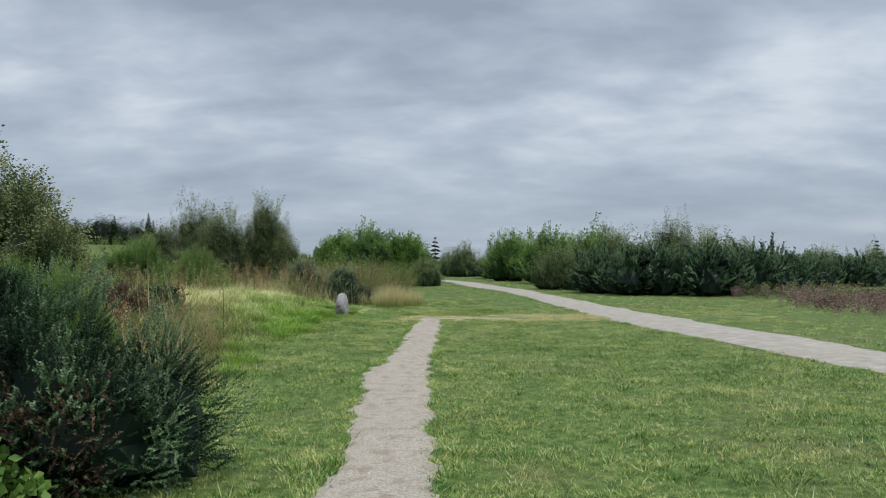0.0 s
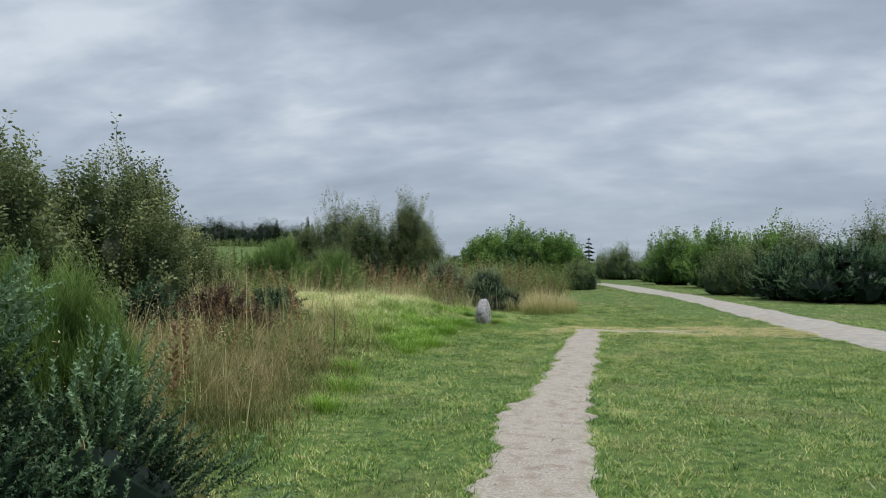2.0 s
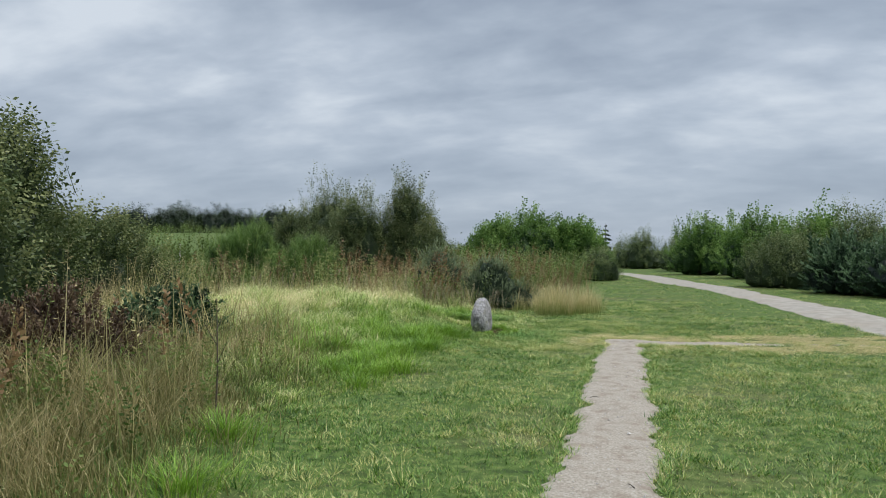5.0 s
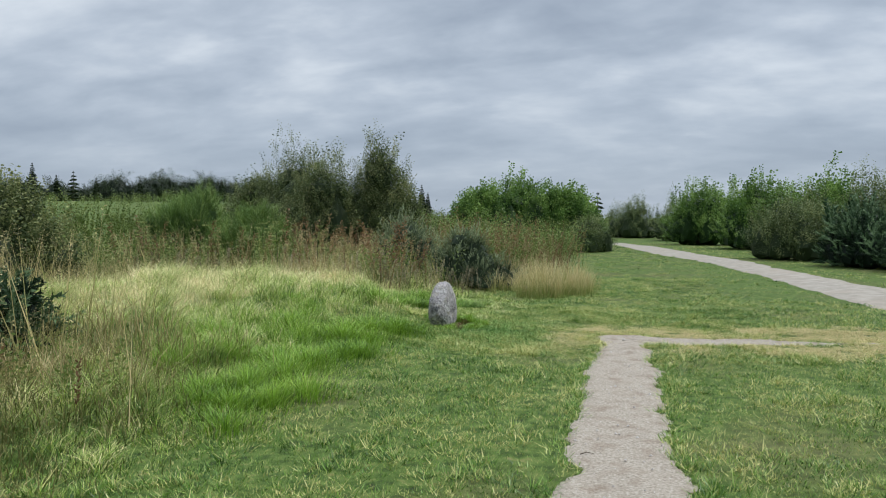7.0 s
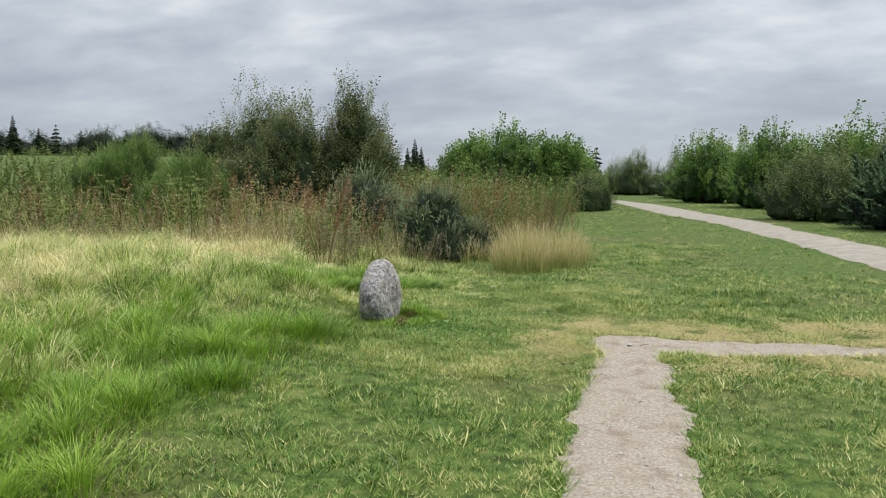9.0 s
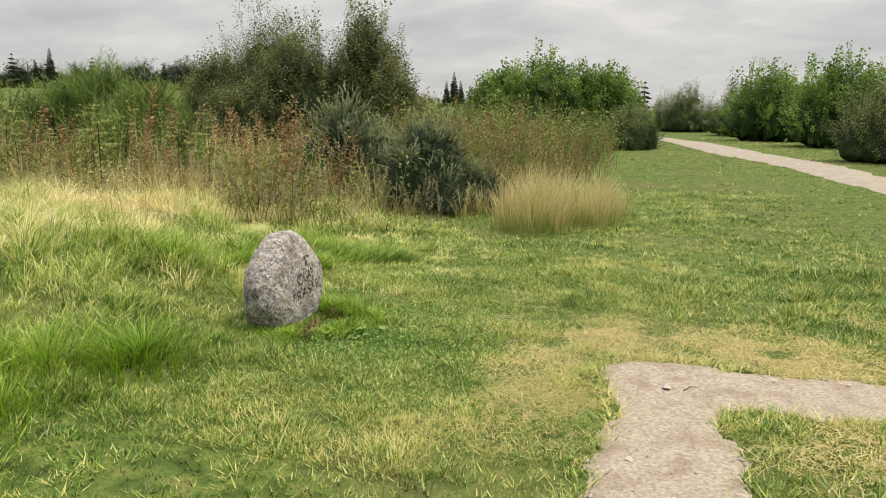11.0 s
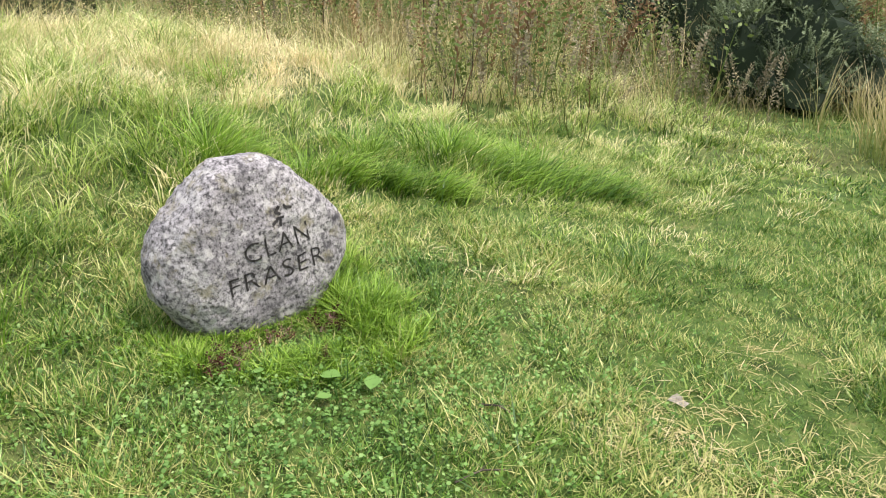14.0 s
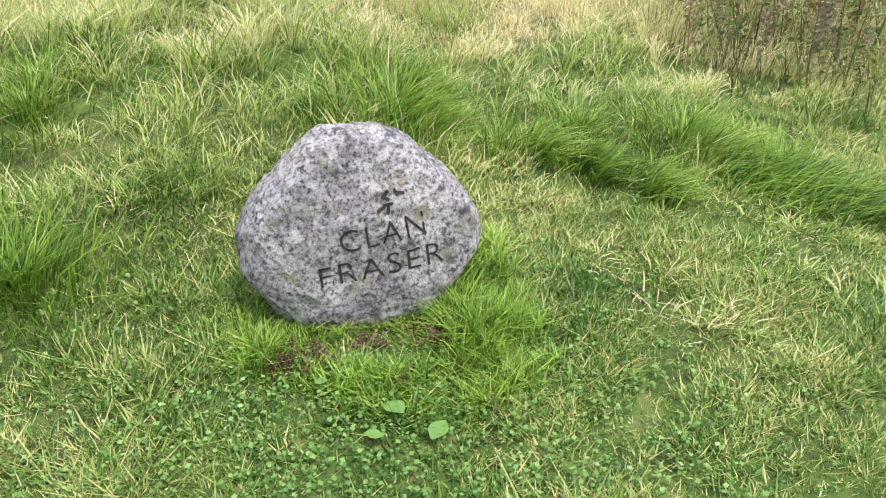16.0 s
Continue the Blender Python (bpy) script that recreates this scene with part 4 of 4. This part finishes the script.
# young pine among the near birches
yp = thing("young_pine", at(-8.1, 11.2), "young green pine with upright candle shoots", "pine tree")
sets = []
for k in range(9):
    z = 0.6 + k * 0.36
    for j in range(5):
        a = j * 1.257 + k * 0.6
        q = (3.9 - z) * 0.28
        pts = np.array([[q * s_ * math.cos(a), q * s_ * math.sin(a), z + 0.35 * q * s_ * s_] for s_ in (0.35, 0.6, 0.8, 1.0)])
        sets.append(planted(spiny_twig(40, 0.5, 81, 0.02), pts, np.array([[math.cos(a) * 0.6, math.sin(a) * 0.6, 0.8]] * 4), np.full(4, 0.26), np.full(4, 0.5)))
    sets.append(planted(spiny_twig(40, 0.4, 81, 0.02), np.array([[0, 0, z]]), np.array([[0, 0.02, 1.0]]), np.array([0.42]), np.array([0.55])))
part("needles", data("needles", *joined(*sets)[:2], gorse_leaf, joined(*sets)[2]), yp)
tv = tube([(0, 0, -0.1), (0.02, 0.02, 2), (0, 0, 3.8)], 0.05, 0.012, 6)
part("trunk", data("trunk", tv[0], tv[1], bark), yp, "thin brown trunk")

# marker post far out on the heath
post = thing("marker_post", at(-29.5, 55), "pale wooden marker post on the heath", "post")
tv = tube([(0, 0, -0.1), (0, 0, 1.15), (0, 0, 1.2)], 0.06, 0.05, 8)
part("post", data("post", tv[0], tv[1], pebble_skin), post)

# bare sapling at the lawn's edge
sap = thing("sapling", at(-3.8, 13.25, 0, 0.86), "thin sapling with sparse brown leaves at the lawn's edge", "sapling")
tv = joined(tube([(0, 0, -0.05), (0.02, 0.01, 0.5), (0.0, 0.03, 1.22)], 0.013, 0.004), tube([(0.01, 0.01, 0.55), (0.12, 0.02, 0.8)], 0.005, 0.002), tube([(0.01, 0.02, 0.75), (-0.14, 0.02, 0.98)], 0.005, 0.002), tube([(0.0, 0.02, 0.9), (0.1, 0.06, 1.12)], 0.004, 0.002))
part("trunk", data("trunk", tv[0], tv[1], bark), sap, "thin brown stem")
pp = np.array([(0.1, 0.02, 0.75), (0.0, 0.03, 1.05), (-0.12, 0.02, 0.93), (0.08, 0.05, 1.05), (0.0, 0.02, 0.8), (0.02, 0.02, 0.6), (0, 0.03, 1.15)])
tw = planted(leaf_twig(7, 0.2, 0.3, 82), pp, rng.normal(0, 0.6, (7, 3)) + (0, 0, 0.8), np.full(7, 0.17), np.full(7, 0.4))
part("leaves", data("leaves", tw[0], tw[1], herb_leaf, tw[2]), sap)

# ---- tall weeds of the uncut side ----


def weeds(name, n, box, template, hh, mat, label, category, keep=None, jitter=0.25):
    x, y = scatter(n, *box)
    ok = x < along(EDGE, y) - 0.5 + rng.normal(0, 0.3, n)
    if keep is not None:
        ok &= keep(x, y)
    x, y = x[ok], y[ok]
    p = np.stack([x, y, height(x, y) - 0.02], 1)
    to = np.stack([rng.normal(0, jitter, len(x)), rng.normal(0, jitter, len(x)), np.ones(len(x))], 1)
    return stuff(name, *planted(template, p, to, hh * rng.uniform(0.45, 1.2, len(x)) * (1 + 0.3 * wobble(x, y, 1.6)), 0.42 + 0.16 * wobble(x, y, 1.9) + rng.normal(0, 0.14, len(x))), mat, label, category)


def seed_stalk(seed, lo=0.72, count=12, leaf=0.07, slim=0.4):
    v, f = leaf_twig(count, leaf, 0.02, seed, upright=1.5, slim=slim)
    v = v.copy()
    v[3:, 2] = lo + (v[3:, 2] - 0.1) * (1 - lo)
    v[0, 0], v[1, 0] = -0.006, 0.006
    return v, f


clear_of_gorse = lambda x, y: (x < -5.9) | (y > 27.8) | (y < 25.6)
off_bank = lambda x, y: ~((x > -8.5) & (y > 16.8) & (y < 22.9))
weeds("seed_grass", 7500, (-14, -2, 7, 33), seed_stalk(91, 0.72, 10, 0.045, 0.25), 0.95, straw_leaf, "tall straw-coloured grass gone to seed", "long grass", lambda x, y: off_bank(x, y) & clear_of_gorse(x, y))
weeds("seed_grass", 4500, (-8, -2, 15, 25.5), seed_stalk(92, 0.75, 6, 0.06), 0.42, straw_leaf, "pale seed stalks standing on the bank", "long grass", lambda x, y: (x < -4.9) | (y > 20.6))
weeds("dock_weed", 750, (-14, -2, 22.5, 34), seed_stalk(93, 0.35, 36, 0.065, 0.4), 1.05, rust_leaf, "rust-brown dock gone to seed", "weeds", lambda x, y: (wobble(x, y, 4.5) > -0.1) & clear_of_gorse(x, y))
weeds("dock_weed", 1000, (-6, -1, 28, 37), seed_stalk(103, 0.2, 44, 0.045, 0.35), 1.15, rust_leaf, "rust-brown withered bracken and dock", "weeds")
weeds("green_herb", 1100, (-6, -1, 28, 44), leaf_twig(48, 0.055, 0.9, 104, slim=0.45), 1.1, herb_leaf, "olive green bracken by the track", "weeds")
weeds("dock_weed", 90, (-12, -3.5, 9, 15.5), seed_stalk(94, 0.3, 34, 0.09, 0.5), 0.85, rust_leaf, "rust-brown dock gone to seed", "weeds", lambda x, y: wobble(x, y, 3.5) > 0.0)
weeds("heath_weed", 900, (-9, -2.3, 22.9, 25.9), seed_stalk(95, 0.25, 40, 0.07, 0.5), 0.55, mauve_leaf, "greyish mauve withered willowherb stalks", "weeds", lambda x, y: wobble(x + 3, y, 3.1) > -0.35)
weeds("green_herb", 2900, (-13, -2.4, 22.8, 33), leaf_twig(32, 0.075, 0.25, 96, slim=0.5), 0.66, herb_leaf, "olive green leafy weeds with pale seed heads", "weeds", lambda x, y: (wobble(x, y + 4, 3.3) > -0.3) & clear_of_gorse(x, y))
weeds("green_herb", 900, (-9, -3.2, 6.5, 15.5), leaf_twig(36, 0.09, 0.25, 97, slim=0.5), 0.42, herb_leaf, "olive green leafy weeds in long grass", "weeds")
# heather beyond the track
n = 4200
x, y = scatter(n, 11, 30, 19, 36)
ok = (wobble(x, y, 7) + 0.05 * (x - 17) - 0.06 * abs(y - 26) > -0.12)
x, y = x[ok], y[ok]
p = np.stack([x, y, height(x, y)], 1)
stuff("heather", *planted(leaf_twig(24, 0.14, 0.3, 98), p, rng.normal(0, 0.35, p.shape) + (0, 0, 1), rng.uniform(0.25, 0.6, len(x)), 0.45 + 0.2 * wobble(x, y, 3) + rng.normal(0, 0.14, len(x))), heather_leaf,
      "purple-brown heather beyond the gravel track", "heather")
n = 1600
x, y = scatter(n, 12, 34, 26, 42)
ok = wobble(x, y, 7) + 0.05 * (x - 17) - 0.06 * abs(y - 29) > -0.05
x, y = x[ok], y[ok]
p = np.stack([x, y, height(x, y)], 1)
stuff("green_herb", *planted(leaf_twig(26, 0.14, 0.3, 99), p, rng.normal(0, 0.35, p.shape) + (0, 0, 1), rng.uniform(0.3, 0.7, len(x)), 0.45 + rng.normal(0, 0.14, len(x))), heath_leaf,
      "olive green weeds among heather", "weeds")

# bramble at the very start
shrub("bramble", at(-2.62, 4.35, 0, 0.7), [(0, 0, 0.25, 0.3, 0.3, 0.3), (-0.3, 0.1, 0.3, 0.3, 0.3, 0.35)], leaf_twig(9, 0.42, 0.3, 100, slim=0.75), 90, 0.24, bramble_leaf, "bright green bramble shoots under the gorse", "bramble", stems=4, core=0)

# ---- the stone ----
bm = bmesh.new()
bmesh.ops.create_icosphere(bm, subdivisions=6, radius=1)
CUTS = [((0.97, 0.05, 0.18), 0.165), ((0.75, -0.64, 0.1), 0.27), ((0.1, -0.74, 0.67), 0.475), ((0.1, 0.70, 0.71), 0.475), ((-0.95, 0.05, 0.2), 0.185), ((0.08, -0.78, -0.62), 0.15), ((0.08, 0.76, -0.64), 0.12), ((0.5, 0.0, 0.86), 0.54)]
for v in bm.verts:
    d = v.co.copy()
    p = Vector([math.copysign(abs(c) ** e, c) * s for c, s, e in zip(d, (0.165, 0.36, 0.35), (0.72, 0.88, 0.9))]) + Vector((0, 0, 0.265))
    for nrm, dist in CUTS:
        u = Vector(nrm).normalized()
        over = p.dot(u) - dist
        if over > 0:
            p -= u * over * 0.6
    q = p * 5.5 + Vector((3, 1, 7))
    p += d * (0.013 * noise.noise(p * 3.6 + Vector((5, 2, 1))) + 0.014 * noise.noise(q) + 0.009 * noise.noise(q * 2.7) + 0.005 * noise.noise(q * 7) + 0.0025 * noise.noise(q * 17))
    v.co = p
stone_me = bpy.data.meshes.new("boulder")
bm.to_mesh(stone_me)
bm.free()
stone_me.polygons.foreach_set("use_smooth", np.full(len(stone_me.polygons), True))
stone_me.materials.append(granite)
STONE = pose(-2.665, 20.33, float(height(-2.62, 20.36)) - 0.03, 0, 0, -3)
stone = thing("memorial_stone", STONE, "rounded lichened grey granite stone with carved dark lettering in grass", "stone")
part("boulder", stone_me, stone)

from mathutils.bvhtree import BVHTree
tree = BVHTree.FromPolygons([v.co for v in stone_me.vertices], [tuple(p.vertices) for p in stone_me.polygons])


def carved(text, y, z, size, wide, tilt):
    """Thin dark letters laid just over the stone's front, following its skin; nothing is cut."""
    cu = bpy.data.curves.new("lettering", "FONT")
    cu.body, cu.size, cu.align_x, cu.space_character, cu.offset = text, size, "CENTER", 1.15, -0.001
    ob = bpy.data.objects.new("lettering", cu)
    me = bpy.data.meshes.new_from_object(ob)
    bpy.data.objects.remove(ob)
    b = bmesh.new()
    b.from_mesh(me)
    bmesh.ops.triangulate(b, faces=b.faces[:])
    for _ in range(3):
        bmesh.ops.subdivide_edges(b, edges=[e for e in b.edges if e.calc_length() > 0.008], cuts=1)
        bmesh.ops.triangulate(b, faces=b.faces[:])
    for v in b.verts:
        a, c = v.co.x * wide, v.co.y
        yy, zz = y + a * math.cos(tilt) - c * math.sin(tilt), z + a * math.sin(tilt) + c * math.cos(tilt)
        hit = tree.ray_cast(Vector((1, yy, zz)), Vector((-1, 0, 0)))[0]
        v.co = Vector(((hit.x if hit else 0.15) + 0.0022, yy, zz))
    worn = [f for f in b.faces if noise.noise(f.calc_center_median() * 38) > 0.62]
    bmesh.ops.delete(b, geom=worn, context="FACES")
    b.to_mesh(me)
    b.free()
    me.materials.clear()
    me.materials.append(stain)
    return part("lettering", me, stone, "dark carved capital letters and emblem strokes")


# short strokes heaped into the dark emblem above the words
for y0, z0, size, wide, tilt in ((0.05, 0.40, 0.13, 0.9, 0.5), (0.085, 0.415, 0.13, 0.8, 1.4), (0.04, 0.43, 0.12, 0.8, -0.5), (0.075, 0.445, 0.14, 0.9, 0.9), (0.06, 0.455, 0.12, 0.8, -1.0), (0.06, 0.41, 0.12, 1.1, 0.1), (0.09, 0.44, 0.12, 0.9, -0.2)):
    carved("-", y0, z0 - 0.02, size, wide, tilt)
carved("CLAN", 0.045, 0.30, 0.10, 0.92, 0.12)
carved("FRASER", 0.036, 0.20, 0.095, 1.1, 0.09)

# heather sprigs, broad leaves and clover at the stone's foot
for hx, hy, hs in ((-2.41, 20.07, 0.07), (-2.42, 20.14, 0.05), (-2.40, 20.47, 0.08), (-2.44, 20.55, 0.06), (-2.44, 20.30, 0.05), (-2.26, 20.34, 0.04)):
    posy = thing("heather_sprig", pose(hx, hy, float(height(hx, hy)), 20, 10, 0), "withered crimson heather sprig laid at the stone", "heather", "heather sprigs at the stone")
    k = 26
    tw = planted(leaf_twig(12, 0.25, 0.2, 101), rng.normal(0, 0.024, (k, 3)) * (1, 1, 0.5) + (0, 0, 0.02), rng.normal(0, 0.6, (k, 3)) + (0, 0, 0.7), np.full(k, hs * 0.62), 0.4 + rng.normal(0, 0.3, k))
    tagged(part("bloom", data("bloom", tw[0], tw[1], posy_leaf, tw[2]), posy), kind="stuff")
n = 3000
x, y = rng.normal(-2.05, 0.42, n), rng.normal(20.2, 0.6, n)
ok = (on_path(x, y) < -0.02) & (((x + 2.68) / 0.25) ** 2 + ((y - 20.37) / 0.45) ** 2 > 1)
x, y = x[ok], y[ok]
p = np.stack([x, y, height(x, y) + 0.015], 1)
stuff("clover", *planted(leaf_twig(3, 0.9, 0.1, 102, upright=0.1, slim=0.9), p, rng.normal(0, 0.25, p.shape) + (0, 0, 1), rng.uniform(0.010, 0.019, len(x)), 0.38 + rng.normal(0, 0.16, len(x))), clover_leaf,
      "small green clover leaves in the turf", "clover")
for lx, ly, ls, la in ((-2.16, 20.26, 0.055, 20), (-2.0, 20.33, 0.05, 130), (-2.05, 20.22, 0.035, 250), (-2.3, 20.1, 0.03, 60)):
    leafm = []
    for i in range(7):
        u = i / 6
        wv = 0.62 * math.sin(math.pi * min(1, u * 0.94 + 0.06)) * 0.6
        leafm += [(u, -wv, 0.25 * u * (1 - u) + 0.1), (u, 0, 0.18 * u * (1 - u) + 0.04), (u, wv, 0.25 * u * (1 - u) + 0.1)]
    lf = []
    for i in range(6):
        for j in range(2):
            lf.append((3 * i + j, 3 * i + j + 1, 3 * i + j + 4, 3 * i + j + 3))
    tagged(set_pose(new("broad_leaf", data("broad_leaf", np.array(leafm) * ls * 1.4, lf, clover_leaf, np.full(21, 0.5), True)), pose(lx, ly, float(height(lx, ly)) + 0.03, 0, -8, la)),
           "pale green plantain leaf in the turf", "leaf", "plantain leaves")

# hogweed gone to seed at the foot of the scrub
def hogweed(x, y, h, turn):
    ob = thing("hogweed", at(x, y, turn), "dry hogweed with flat yellowish seed heads", "weed", "hogweed among the long grass")
    tv = tube([(0, 0, -0.05), (0.02, 0.0, h * 0.5), (0.0, 0.02, h)], 0.009, 0.004)
    part("stem", data("stem", tv[0], tv[1], dead_leaf), ob, "dry brown stem")
    for k in range(6):
        a = k * 2.3
        z0 = h * (0.55 + 0.09 * k)
        tip = np.array([0.16 * math.cos(a) * (1.1 - 0.12 * k), 0.16 * math.sin(a) * (1.1 - 0.12 * k), z0 + 0.13])
        sv = [tube([(0, 0, z0), tip], 0.004, 0.003, 3)]
        for j in range(9):
            b = j * 0.7
            e = tip + np.array([0.055 * math.cos(b), 0.055 * math.sin(b), 0.045])
            sv.append(tube([tip, e], 0.002, 0.0015, 3))
            sv.append(planted(leaf_twig(5, 0.5, 0.2, 110, upright=0.3, slim=0.9), e[None], np.array([[0, 0, 1.0]]), np.array([0.03]), np.array([0.75])))
        q = joined(*sv)
        part("umbel", data("umbel", q[0], q[1], herb_leaf, q[2] + 0.4), ob, "flat seed head")
    return ob


weed = hogweed(-6.4, 23.3, 0.95, 0)
for k, (wx, wy, ws_) in enumerate(((-6.9, 23.8, 1.0), (-7.6, 23.4, 0.85), (-5.9, 24.1, 0.9), (-8.3, 24.0, 1.1), (-5.2, 23.6, 0.75), (-9.0, 23.6, 0.95), (-7.2, 24.9, 1.1), (-4.7, 24.3, 0.7), (-9.8, 24.4, 1.1), (-6.2, 25.2, 1.05), (-4.4, 23.2, 0.6))):
    copy_thing(weed, at(wx, wy, 70 * k + 20, ws_))

# twigs dropped on the path and the turf
twig_spots = ((-0.22, 19.85, 0.10, 40), (0.2, 20.38, 0.13, 80), (-0.7, 15.2, 0.09, 10), (-0.35, 12.2, 0.08, 120), (-1.55, 20.25, 0.16, 65), (-1.75, 20.55, 0.12, 15), (-0.5, 9.4, 0.09, 70))
for k, (tx, ty, tl, ta) in enumerate(twig_spots):
    tv = joined(tube([(0, 0, 0), (tl * 0.5, tl * 0.08, 0.012), (tl, 0, 0.004)], 0.004, 0.0015), tube([(tl * 0.45, tl * 0.07, 0.01), (tl * 0.7, tl * 0.28, 0.006)], 0.002, 0.001))
    tagged(set_pose(new("twig", data("twig", tv[0], tv[1], bark)), pose(tx, ty, float(height(tx, ty)) + 0.014, 0, 0, ta)), "small dry brown twig lying on the ground", "twig", "dropped twigs")

# pebbles and crumbs of grit on the path
n = 5000
x, y = scatter(n, -1.2, 2.6, 2, 20.5)
ok = on_path(x, y) > 0.0
x, y = x[ok], y[ok]
cube_v = np.array([(0, 0, 1), (1, 0, 0.2), (0.2, 0.9, 0.1), (-0.8, 0.5, 0.2), (-0.7, -0.6, 0.1), (0.4, -0.9, 0.2)])
cube_f = np.array([(0, 1, 2), (0, 2, 3), (0, 3, 4), (0, 4, 5), (0, 5, 1)])
pv, pf_, pt = planted((cube_v, cube_f), np.stack([x, y, height(x, y) + 0.012], 1), rng.normal(0, 0.2, (len(x), 3)) + (0, 0, 1), 0.012 * np.exp(rng.normal(-0.7, 0.5, len(x))), np.zeros(len(x)))
stuff("pebbles", pv, pf_, pt, pebble_skin, "loose pale grit and pebbles on the footpath", "pebbles")
